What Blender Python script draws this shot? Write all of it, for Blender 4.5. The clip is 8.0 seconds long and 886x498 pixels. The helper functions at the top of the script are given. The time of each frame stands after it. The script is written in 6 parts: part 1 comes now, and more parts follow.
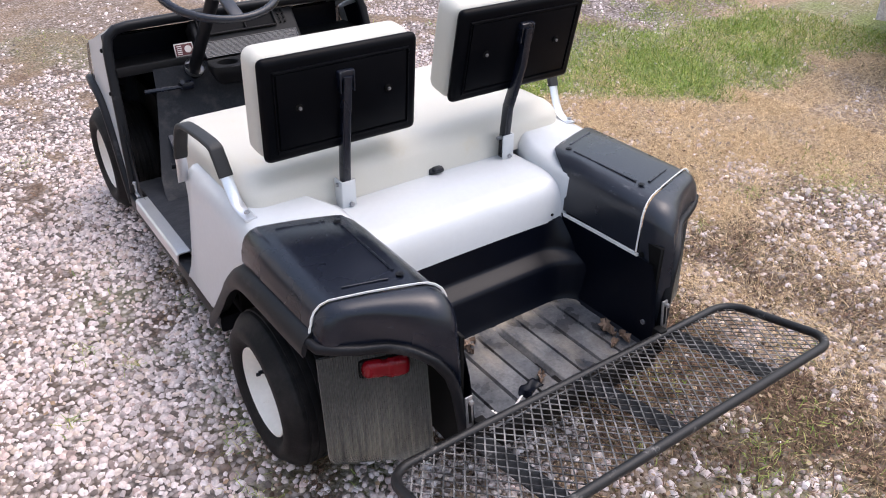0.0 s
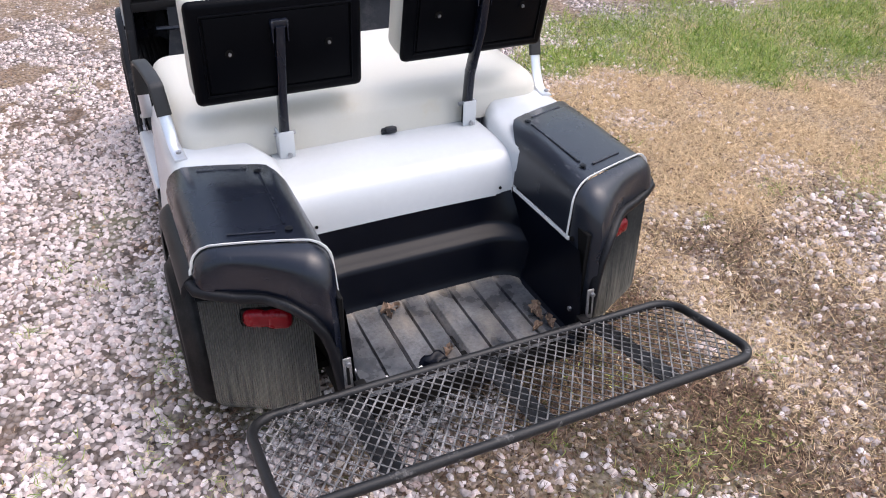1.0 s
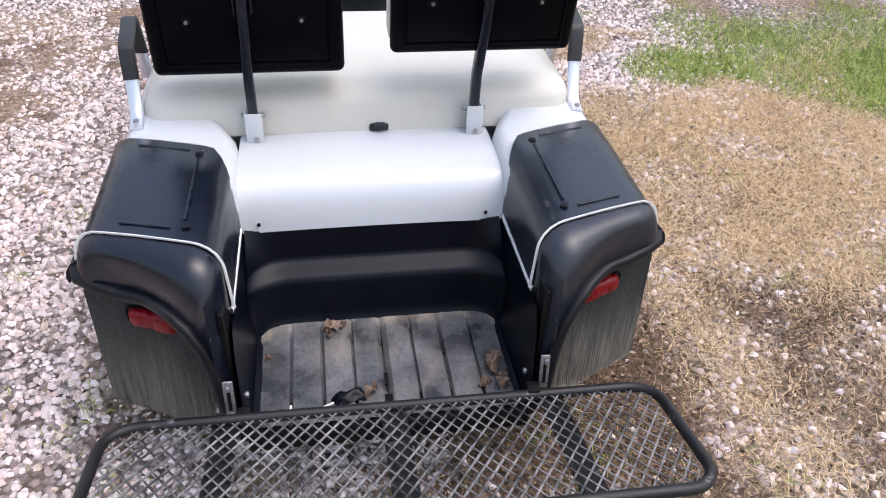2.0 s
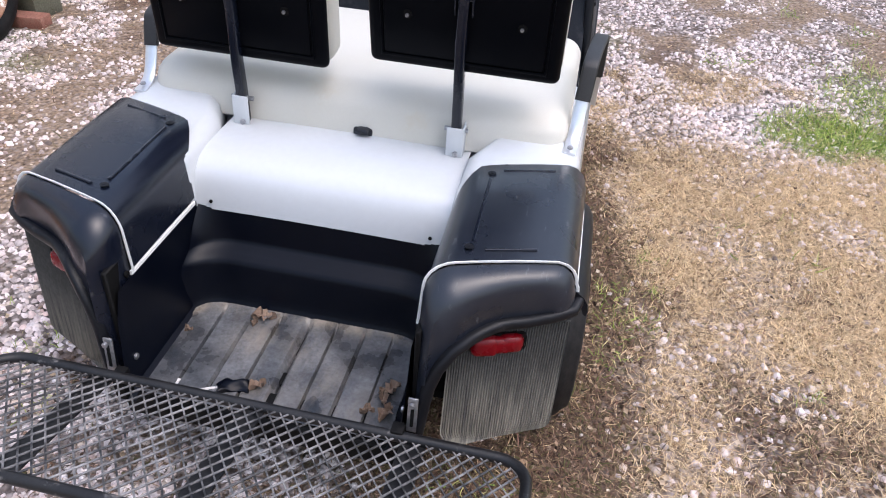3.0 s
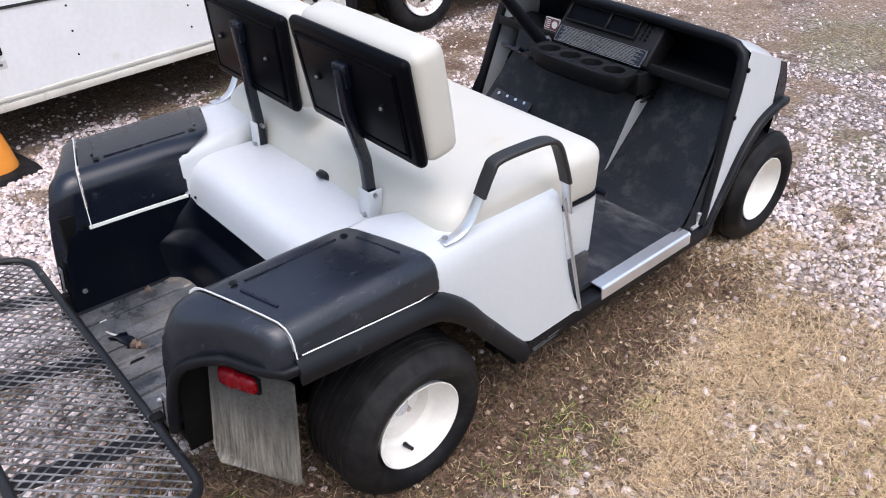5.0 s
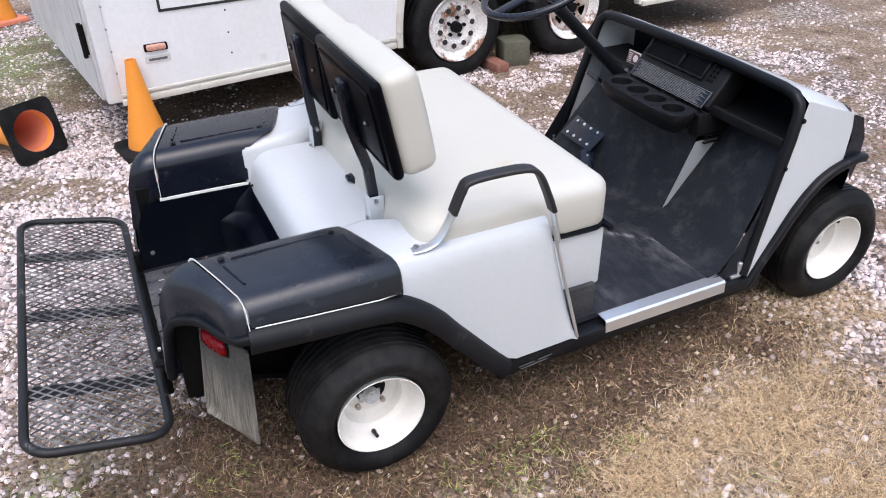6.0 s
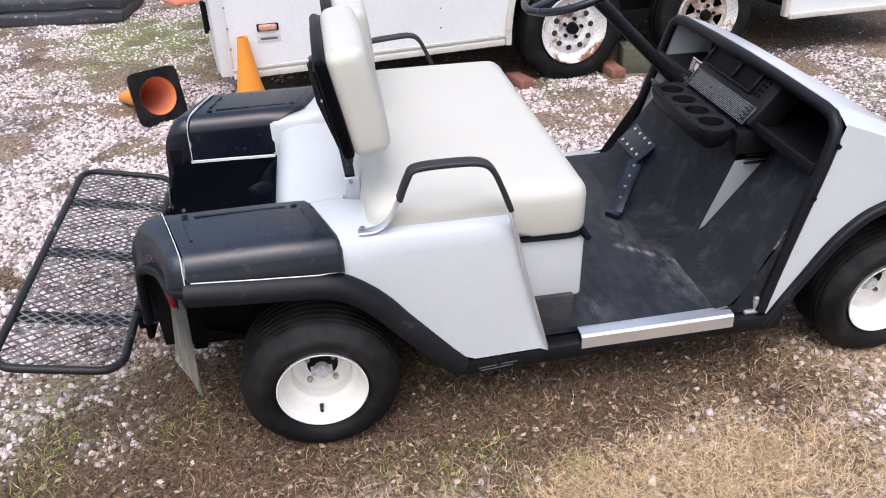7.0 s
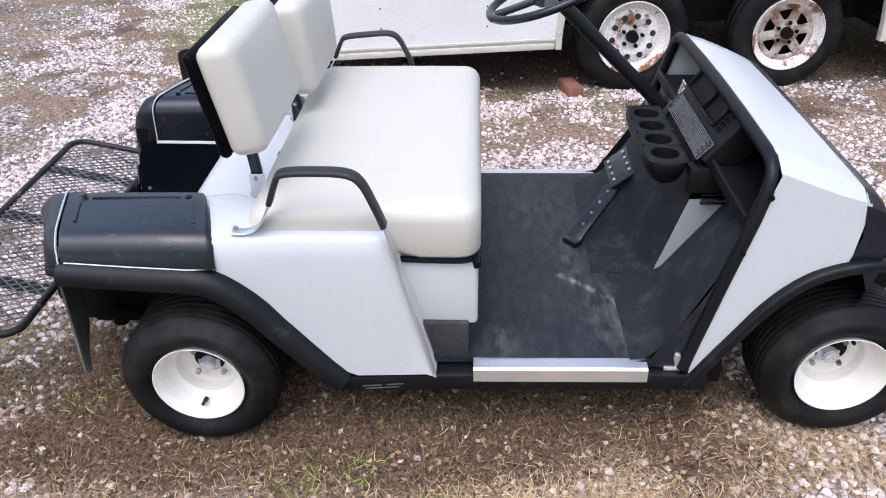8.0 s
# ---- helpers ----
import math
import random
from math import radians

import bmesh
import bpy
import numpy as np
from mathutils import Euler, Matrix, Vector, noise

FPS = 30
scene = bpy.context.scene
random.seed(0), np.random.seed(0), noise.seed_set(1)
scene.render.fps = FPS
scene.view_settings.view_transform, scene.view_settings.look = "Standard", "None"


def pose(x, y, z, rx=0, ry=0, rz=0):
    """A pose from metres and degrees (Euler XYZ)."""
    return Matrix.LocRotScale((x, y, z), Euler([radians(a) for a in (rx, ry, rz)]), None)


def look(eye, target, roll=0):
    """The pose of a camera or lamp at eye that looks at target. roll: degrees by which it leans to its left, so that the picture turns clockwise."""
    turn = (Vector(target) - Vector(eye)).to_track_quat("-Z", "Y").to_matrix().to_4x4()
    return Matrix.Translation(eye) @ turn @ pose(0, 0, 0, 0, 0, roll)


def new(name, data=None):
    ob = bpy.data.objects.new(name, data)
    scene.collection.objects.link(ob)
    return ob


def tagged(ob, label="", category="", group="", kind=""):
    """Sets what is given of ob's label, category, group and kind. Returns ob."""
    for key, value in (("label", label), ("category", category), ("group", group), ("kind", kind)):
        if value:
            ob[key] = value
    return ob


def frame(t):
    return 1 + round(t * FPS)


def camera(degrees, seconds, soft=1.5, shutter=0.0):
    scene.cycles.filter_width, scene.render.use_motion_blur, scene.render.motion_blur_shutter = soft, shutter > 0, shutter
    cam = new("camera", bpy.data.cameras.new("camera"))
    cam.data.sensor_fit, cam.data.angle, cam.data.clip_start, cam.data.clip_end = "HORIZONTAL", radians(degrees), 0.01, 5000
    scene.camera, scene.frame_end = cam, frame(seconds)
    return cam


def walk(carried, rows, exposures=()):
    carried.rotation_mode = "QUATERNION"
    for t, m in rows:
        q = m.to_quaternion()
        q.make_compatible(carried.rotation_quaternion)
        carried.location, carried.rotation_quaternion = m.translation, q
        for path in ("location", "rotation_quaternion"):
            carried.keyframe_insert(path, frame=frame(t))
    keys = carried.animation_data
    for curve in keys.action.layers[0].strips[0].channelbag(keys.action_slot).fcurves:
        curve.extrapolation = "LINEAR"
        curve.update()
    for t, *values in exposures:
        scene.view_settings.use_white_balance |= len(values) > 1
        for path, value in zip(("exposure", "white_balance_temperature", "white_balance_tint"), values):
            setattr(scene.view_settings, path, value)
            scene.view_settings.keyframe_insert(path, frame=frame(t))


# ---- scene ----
cam = camera(60.0, 8.0, soft=1.05)
METRES, EYE, TILT, LEAN, TURN = 4.777, 1.55, 0.0, 0.0, -33.3
ROWS = [
    (0.0, 0.0, 0.0, 0.0, -0.74, -32.04, 1.18),
    (0.5, 0.0567, -0.0022, 0.0009, 3.92, -33.25, 0.68),
    (1.0, 0.0966, 0.0131, -0.0026, 9.67, -34.78, 0.14),
    (1.5, 0.132, 0.057, -0.0102, 16.9, -36.77, -0.31),
    (3.0, 0.271, 0.1891, -0.0163, 45.82, -36.36, -2.08),
    (3.5, 0.305, 0.2432, -0.0109, 56.52, -35.2, -2.93),
    (4.0, 0.3547, 0.2968, -0.0001, 66.98, -33.35, -2.41),
    (4.5, 0.3712, 0.363, -0.0089, 74.86, -32.91, -0.68),
    (6.0, 0.4125, 0.5369, 0.0081, 99.14, -31.26, 1.32),
    (6.5, 0.3973, 0.5877, -0.0006, 106.94, -30.86, 1.72),
    (7.0, 0.3781, 0.6516, -0.0039, 114.5, -30.59, 1.8),
    (7.5, 0.3451, 0.7124, 0.0041, 121.25, -30.45, 1.36),
    (8.0, 0.2913, 0.7519, -0.0058, 126.45, -30.95, 0.88),
]
walk(cam, [(t, pose(-1.033, -1.46, EYE, TILT, LEAN, TURN) @ pose(METRES * x, METRES * y, METRES * z, 90 + pitch, roll, yaw)) for t, x, y, z, yaw, pitch, roll in ROWS],
     exposures=[(0.0, 0.83, 6090, 18), (4.0, 0.76, 5820, 17), (6.0, 0.64, 5830, 16), (7.0, 0.70, 5900, 16), (8.0, 0.70, 5720, 17)])

# ---- light: bright overcast sky, a weak wide sun ----
world = bpy.data.worlds.new("sky")
world.use_nodes = True
scene.world = world
wn, wl = world.node_tree.nodes, world.node_tree.links
sky = wn.new("ShaderNodeTexSky")
sky.sky_type, sky.sun_disc = "NISHITA", False
sky.sun_elevation, sky.sun_rotation = radians(66), radians(106)
sky.air_density, sky.dust_density = 2.0, 5.0
grey = wn.new("ShaderNodeHueSaturation")
grey.inputs["Saturation"].default_value = 0.8
wl.new(sky.outputs[0], grey.inputs["Color"])
wl.new(grey.outputs[0], wn["Background"].inputs["Color"])
wn["Background"].inputs["Strength"].default_value = 0.15
sun = new("sun", bpy.data.lights.new("sun", "SUN"))
sun.data.energy, sun.data.angle, sun.data.color = 0.6, radians(60), (1.0, 0.97, 0.93)
sun.matrix_world = look((0, 0, 5), (-0.45, 0.13, 4.0))


# ---- materials ----
def surface(name, base, other=None, rough=0.5, metal=0.0, scale=6.0, grain=120.0, bump=0.1, spec=0.5, rvar=0.1, amount=0.6, fine=0.25, stain=None, stain_scale=3.0, stain_at=(0.55, 0.7), depth=0.002, stretch=(1, 1, 1), mask=None):
    m = bpy.data.materials.new(name)
    m.use_nodes = True
    n, l = m.node_tree.nodes, m.node_tree.links
    b = n["Principled BSDF"]
    b.inputs["Metallic"].default_value = metal
    b.inputs["Specular IOR Level"].default_value = spec
    tc = n.new("ShaderNodeTexCoord")
    big, small = n.new("ShaderNodeTexNoise"), n.new("ShaderNodeTexNoise")
    big.inputs["Scale"].default_value, small.inputs["Scale"].default_value = scale, grain
    big.inputs["Detail"].default_value, small.inputs["Detail"].default_value = 6, 4
    for t in (big, small):
        l.new(tc.outputs["Object"], t.inputs["Vector"])
    other = other or tuple(c * 0.75 for c in base)
    ramp = n.new("ShaderNodeMapRange")
    ramp.inputs["From Min"].default_value, ramp.inputs["From Max"].default_value = 0.35, 0.7
    ramp.inputs["To Max"].default_value = amount
    l.new(big.outputs["Fac"], ramp.inputs["Value"])
    mix = n.new("ShaderNodeMixRGB")
    mix.inputs[1].default_value, mix.inputs[2].default_value = (*base, 1), (*other, 1)
    l.new(ramp.outputs[0], mix.inputs[0])
    fr = n.new("ShaderNodeMapRange")
    fr.inputs["From Min"].default_value, fr.inputs["From Max"].default_value = 0.3, 0.7
    fr.inputs["To Min"].default_value, fr.inputs["To Max"].default_value = 1 - fine, 1 + fine
    l.new(small.outputs["Fac"], fr.inputs["Value"])
    mul = n.new("ShaderNodeMixRGB")
    mul.blend_type = "MULTIPLY"
    mul.inputs[0].default_value = 1
    l.new(mix.outputs[0], mul.inputs[1])
    l.new(fr.outputs[0], mul.inputs[2])
    out = mul.outputs[0]
    if stain:
        sn = n.new("ShaderNodeTexNoise")
        sn.inputs["Scale"].default_value, sn.inputs["Detail"].default_value, sn.inputs["Roughness"].default_value = stain_scale, 9, 0.68
        mp = n.new("ShaderNodeMapping")
        mp.inputs["Scale"].default_value = stretch
        l.new(tc.outputs["Object"], mp.inputs["Vector"])
        l.new(mp.outputs[0], sn.inputs["Vector"])
        sr = n.new("ShaderNodeMapRange")
        sr.inputs["From Min"].default_value, sr.inputs["From Max"].default_value = stain_at
        l.new(sn.outputs["Fac"], sr.inputs["Value"])
        sm = n.new("ShaderNodeMixRGB")
        sm.inputs[2].default_value = (*stain, 1)
        fac = sr.outputs[0]
        if mask:  # a painted share of the stain
            at, mm = n.new("ShaderNodeAttribute"), n.new("ShaderNodeMath")
            at.attribute_name, mm.operation = mask, "MULTIPLY"
            l.new(at.outputs["Fac"], mm.inputs[0])
            l.new(fac, mm.inputs[1])
            fac = mm.outputs[0]
        l.new(fac, sm.inputs[0])
        l.new(out, sm.inputs[1])
        out = sm.outputs[0]
    l.new(out, b.inputs["Base Color"])
    rr = n.new("ShaderNodeMapRange")
    rr.inputs["To Min"].default_value, rr.inputs["To Max"].default_value = max(rough - rvar, 0.02), min(rough + rvar, 1)
    l.new(big.outputs["Fac"], rr.inputs["Value"])
    l.new(rr.outputs[0], b.inputs["Roughness"])
    bp = n.new("ShaderNodeBump")
    bp.inputs["Strength"].default_value, bp.inputs["Distance"].default_value = bump, depth
    l.new(small.outputs["Fac"], bp.inputs["Height"])
    l.new(bp.outputs[0], b.inputs["Normal"])
    return m


def island_colours(name, colours, rough=0.85, bump=0.4, grain=90.0, spec=0.3):
    """One colour to each loose piece of a mesh, picked from a ramp, with grain."""
    m = bpy.data.materials.new(name)
    m.use_nodes = True
    n, l = m.node_tree.nodes, m.node_tree.links
    b = n["Principled BSDF"]
    b.inputs["Roughness"].default_value, b.inputs["Specular IOR Level"].default_value = rough, spec
    geo, ramp, tc, noi = n.new("ShaderNodeNewGeometry"), n.new("ShaderNodeValToRGB"), n.new("ShaderNodeTexCoord"), n.new("ShaderNodeTexNoise")
    els = ramp.color_ramp.elements
    while len(els) < len(colours):
        els.new(0.5)
    for i, c in enumerate(colours):
        els[i].position, els[i].color = i / (len(colours) - 1), (*c, 1)
    l.new(geo.outputs["Random Per Island"], ramp.inputs[0])
    noi.inputs["Scale"].default_value, noi.inputs["Detail"].default_value = grain, 3
    l.new(tc.outputs["Object"], noi.inputs["Vector"])
    mr, mul = n.new("ShaderNodeMapRange"), n.new("ShaderNodeMixRGB")
    mr.inputs["From Min"].default_value, mr.inputs["From Max"].default_value = 0.25, 0.75
    mr.inputs["To Min"].default_value, mr.inputs["To Max"].default_value = 0.7, 1.25
    l.new(noi.outputs["Fac"], mr.inputs["Value"])
    mul.blend_type = "MULTIPLY"
    mul.inputs[0].default_value = 1
    l.new(ramp.outputs[0], mul.inputs[1])
    l.new(mr.outputs[0], mul.inputs[2])
    l.new(mul.outputs[0], b.inputs["Base Color"])
    bp = n.new("ShaderNodeBump")
    bp.inputs["Strength"].default_value, bp.inputs["Distance"].default_value = bump, 0.003
    l.new(noi.outputs["Fac"], bp.inputs["Height"])
    l.new(bp.outputs[0], b.inputs["Normal"])
    return m


WHITE = surface("white_gelcoat", (0.535, 0.556, 0.572), (0.512, 0.53, 0.543), rough=0.24, rvar=0.03, scale=3, grain=60, bump=0.015, fine=0.015, stain=(0.58, 0.565, 0.54), stain_scale=2.5, stain_at=(0.66, 1.0), stretch=(1, 6, 1))
VINYL = surface("cream_vinyl", (0.530, 0.515, 0.464), (0.520, 0.497, 0.425), rough=0.45, scale=5, grain=420, bump=0.12, fine=0.04, depth=0.001, stain=(0.50, 0.42, 0.28), stain_scale=5, stain_at=(0.62, 0.9))
BLACK = surface("black_moulded_plastic", (0.0036, 0.0052, 0.0115), (0.0075, 0.0098, 0.0175), rough=0.27, scale=7, grain=500, bump=0.18, fine=0.15, spec=0.5, depth=0.0008, stain=(0.075, 0.076, 0.08), stain_scale=24, stain_at=(0.63, 0.82))
# the lighter grey-blue base stands for sky sheen, the stain for scuffs
SHEEN_SCUFFED = surface("sheen_scuffed_black_plastic", (0.0085, 0.0108, 0.0175), (0.017, 0.020, 0.028), rough=0.30, scale=7, grain=450, bump=0.2, fine=0.2, spec=0.55, amount=0.9, depth=0.0008, stain=(0.13, 0.135, 0.145), stain_scale=30, stain_at=(0.60, 0.80), stretch=(2.5, 0.7, 1))
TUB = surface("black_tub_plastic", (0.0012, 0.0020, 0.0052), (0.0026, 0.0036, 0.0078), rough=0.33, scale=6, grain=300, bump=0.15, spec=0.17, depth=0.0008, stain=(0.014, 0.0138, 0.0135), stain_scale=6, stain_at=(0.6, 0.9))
PAN = surface("black_backrest_shell", (0.0015, 0.0018, 0.003), (0.003, 0.0034, 0.005), rough=0.38, scale=6, grain=600, bump=0.15, spec=0.06, depth=0.0006)
TRIM = surface("black_edge_trim", (0.0035, 0.004, 0.006), (0.0075, 0.008, 0.0105), rough=0.46, scale=9, grain=300, bump=0.15, spec=0.26, depth=0.0008, stain=(0.085, 0.083, 0.082), stain_scale=12, stain_at=(0.60, 0.9))
RUBBER = surface("tyre_rubber", (0.0035, 0.0035, 0.0042), (0.0085, 0.0085, 0.009), rough=0.62, scale=9, grain=160, bump=0.3, spec=0.2, stain=(0.036, 0.033, 0.031), stain_scale=7, stain_at=(0.45, 0.85))
RIM = surface("white_wheel_paint", (0.80, 0.78, 0.73), (0.70, 0.67, 0.60), rough=0.4, scale=9, grain=90, bump=0.05, fine=0.03, stain=(0.42, 0.33, 0.22), stain_scale=16, stain_at=(0.66, 0.85))
STEEL = surface("bare_steel", (0.42, 0.42, 0.43), (0.30, 0.30, 0.31), rough=0.4, metal=0.9, scale=12, grain=200, bump=0.1)
ALU = surface("aluminium_plate", (0.72, 0.735, 0.76), (0.56, 0.57, 0.60), rough=0.34, metal=0.8, scale=7, grain=200, bump=0.03, fine=0.03, stain=(0.30, 0.29, 0.28), stain_scale=14, stain_at=(0.66, 0.9))
DARK = surface("dark_painted_metal", (0.004, 0.004, 0.004), (0.008, 0.0075, 0.0075), rough=0.6, spec=0.12, scale=9, grain=150, bump=0.2)
RACK = surface("worn_black_tube", (0.008, 0.008, 0.009), (0.018, 0.0172, 0.017), rough=0.46, spec=0.35, scale=12, grain=200, bump=0.15, stain=(0.30, 0.28, 0.27), stain_scale=16, stain_at=(0.60, 0.78))
# the grey stain is spread wide to paint sky glints on worn strands
MESH = surface("worn_glint_black_mesh", (0.016, 0.016, 0.017), (0.045, 0.042, 0.040), rough=0.45, scale=15, grain=250, bump=0.1, stain=(0.27, 0.26, 0.255), stain_scale=16, stain_at=(0.42, 0.70))
GRIP = surface("black_foam_grip", (0.014, 0.014, 0.015), (0.022, 0.022, 0.022), rough=0.55, scale=10, grain=400, bump=0.2, depth=0.0008)
MAT_FLOOR = surface("dusty_floor_mat", (0.0115, 0.0138, 0.0188), (0.0245, 0.0275, 0.0345), rough=0.5, spec=0.24, scale=9, grain=200, bump=0.2, stain=(0.26, 0.25, 0.245), stain_scale=16, stain_at=(0.40, 0.62), stretch=(0.8, 2.0, 1), mask="dust")
TOE = surface("scuffed_toe_board", (0.0100, 0.0117, 0.0157), (0.0200, 0.0225, 0.0280), rough=0.55, spec=0.20, scale=9, grain=200, bump=0.2, stain=(0.065, 0.064, 0.064), stain_scale=12, stain_at=(0.50, 0.85))
DUSTY = surface("dusty_kick_panel", (0.030, 0.031, 0.034), (0.055, 0.054, 0.055), rough=0.6, spec=0.25, scale=9, grain=180, bump=0.2, stain=(0.10, 0.097, 0.093), stain_scale=7, stain_at=(0.48, 0.85))
BED = surface("dirty_bed_liner", (0.022, 0.0255, 0.032), (0.120, 0.124, 0.132), rough=0.29, scale=13, grain=140, bump=0.35, amount=1.0, fine=0.35, stain=(0.36, 0.305, 0.235), stain_scale=12, stain_at=(0.38, 0.62), stretch=(1.5, 0.7, 1), mask="dirt")
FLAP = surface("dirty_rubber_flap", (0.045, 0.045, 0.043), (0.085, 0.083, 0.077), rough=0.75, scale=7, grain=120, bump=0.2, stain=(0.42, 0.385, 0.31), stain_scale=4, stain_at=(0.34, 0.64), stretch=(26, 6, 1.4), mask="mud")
RED = surface("red_lens", (0.17, 0.001, 0.005), (0.12, 0.001, 0.004), rough=0.28, spec=0.28, scale=30, grain=300, bump=0.05, fine=0.05)
PINSTRIPE = surface("white_seal_strip", (0.80, 0.80, 0.78), (0.70, 0.69, 0.66), rough=0.5, fine=0.03, bump=0.03)
GRIMY = surface("grimy_white_sheet", (0.66, 0.66, 0.67), (0.52, 0.51, 0.50), rough=0.45, scale=4, grain=60, bump=0.05, fine=0.06, stain=(0.22, 0.18, 0.13), stain_scale=5, stain_at=(0.50, 0.78), stretch=(5, 5, 0.7))
TRAILER = surface("trailer_white_sheet", (0.74, 0.74, 0.74), (0.66, 0.66, 0.65), rough=0.42, scale=3, grain=40, bump=0.03, fine=0.03, stain=(0.50, 0.45, 0.35), stain_scale=4, stain_at=(0.62, 0.85))
RAIL = surface("trailer_bottom_rail", (0.60, 0.58, 0.52), (0.46, 0.43, 0.36), rough=0.5, scale=8, grain=120, bump=0.05, fine=0.06, stain=(0.20, 0.17, 0.12), stain_scale=10, stain_at=(0.58, 0.8))
RUSTY = surface("rusty_white_rim", (0.74, 0.72, 0.70), (0.66, 0.63, 0.58), rough=0.45, scale=8, grain=90, bump=0.15, stain=(0.20, 0.085, 0.035), stain_scale=9, stain_at=(0.54, 0.62))
RUST = surface("rusted_wheel_face", (0.52, 0.48, 0.44), (0.24, 0.14, 0.085), rough=0.7, scale=12, grain=120, bump=0.3, amount=1.0, stain=(0.12, 0.05, 0.022), stain_scale=14, stain_at=(0.48, 0.6))
ORANGE = surface("orange_cone_plastic", (0.76, 0.285, 0.028), (0.70, 0.24, 0.025), rough=0.5, scale=5, grain=120, bump=0.06, fine=0.05)
ORANGE_IN = surface("orange_cone_inside", (0.66, 0.22, 0.13), (0.58, 0.18, 0.10), rough=0.6, scale=6, grain=120, bump=0.06, fine=0.05)
BRICK = surface("red_brick", (0.25, 0.108, 0.075), (0.19, 0.08, 0.055), rough=0.9, scale=14, grain=150, bump=0.5, stain=(0.34, 0.20, 0.15), stain_scale=12, stain_at=(0.55, 0.8))
BLOCK = surface("mossy_concrete_block", (0.11, 0.105, 0.075), (0.065, 0.07, 0.04), rough=0.95, scale=9, grain=120, bump=0.5)
LEAF = surface("dry_brown_leaf", (0.22, 0.150, 0.105), (0.07, 0.045, 0.032), rough=0.85, scale=20, grain=120, bump=0.3)
DASH = surface("black_dash_plastic", (0.0065, 0.0066, 0.0075), (0.012, 0.012, 0.0128), rough=0.5, spec=0.2, scale=8, grain=350, bump=0.25, depth=0.0008, stain=(0.045, 0.044, 0.043), stain_scale=14, stain_at=(0.62, 0.9))
LOG = surface("dark_tarpaulin", (0.020, 0.021, 0.026), (0.05, 0.05, 0.056), rough=0.55, scale=6, grain=80, bump=0.4, stain=(0.40, 0.39, 0.38), stain_scale=18, stain_at=(0.60, 0.70), stretch=(1, 0.6, 1))
LETTER = surface("black_lettering", (0.02, 0.02, 0.02), rough=0.5)
AMBER = surface("faded_marker_lens", (0.58, 0.30, 0.22), (0.50, 0.26, 0.20), rough=0.35, scale=40)
TAG = surface("pale_printed_label", (0.60, 0.58, 0.56), (0.52, 0.50, 0.48), rough=0.5, fine=0.05)
INK = surface("grey_print", (0.12, 0.12, 0.12), rough=0.6)
STICKER = surface("dark_red_sticker", (0.10, 0.028, 0.030), rough=0.4)
LIGHTPLASTIC = surface("grey_white_frame", (0.55, 0.55, 0.56), (0.42, 0.42, 0.42), rough=0.5, scale=8)
STONE = island_colours("crushed_limestone", [(0.22, 0.175, 0.155), (0.62, 0.525, 0.505), (0.76, 0.675, 0.66), (0.38, 0.325, 0.31), (0.82, 0.745, 0.735), (0.60, 0.46, 0.42), (0.12, 0.097, 0.085), (0.74, 0.645, 0.63), (0.56, 0.45, 0.37), (0.80, 0.715, 0.705)])
STRAW = island_colours("dry_straw", [(0.40, 0.258, 0.128), (0.75, 0.555, 0.318), (0.87, 0.695, 0.44), (0.56, 0.388, 0.205), (0.18, 0.111, 0.056), (0.82, 0.622, 0.375), (0.45, 0.315, 0.18)], rough=0.8)
GREEN = island_colours("green_grass", [(0.08, 0.15, 0.022), (0.24, 0.35, 0.055), (0.14, 0.245, 0.035), (0.38, 0.46, 0.09), (0.48, 0.44, 0.165), (0.29, 0.40, 0.06), (0.62, 0.53, 0.28)], rough=0.6)
THATCH = island_colours("dead_brown_thatch", [(0.030, 0.018, 0.012), (0.13, 0.074, 0.047), (0.20, 0.120, 0.078), (0.055, 0.033, 0.023), (0.38, 0.262, 0.165), (0.14, 0.115, 0.045), (0.085, 0.088, 0.030), (0.19, 0.102, 0.076), (0.27, 0.17, 0.105)], rough=0.85)
CLOD = island_colours("damp_soil_crumbs", [(0.038, 0.024, 0.017), (0.13, 0.082, 0.058), (0.065, 0.043, 0.029), (0.24, 0.155, 0.112), (0.09, 0.08, 0.033), (0.38, 0.28, 0.21)], rough=0.95)
LITTER = island_colours("fallen_leaves", [(0.20, 0.125, 0.078), (0.42, 0.30, 0.19), (0.50, 0.40, 0.28), (0.30, 0.19, 0.12), (0.36, 0.25, 0.16), (0.60, 0.51, 0.40)], rough=0.8)


# ---- mesh helpers ----
def soften(bm, angle=38):
    bmesh.ops.recalc_face_normals(bm, faces=bm.faces)
    for f in bm.faces:
        f.smooth = True
    for e in bm.edges:
        if len(e.link_faces) == 2 and e.calc_face_angle(0) > radians(angle):
            e.smooth = False


def part(name, bm, material, parent=None, label="", angle=38):
    soften(bm, angle)
    me = bpy.data.meshes.new(name)
    bm.to_mesh(me)
    bm.free()
    me.materials.append(material)
    ob = new(name, me)
    ob.parent = parent
    if label:
        ob["label"] = label
    return ob


def thing(name, label, category, m=None, group="", kind=""):
    ob = new(name)
    ob.matrix_world = m or Matrix()
    return tagged(ob, label, category, group, kind)


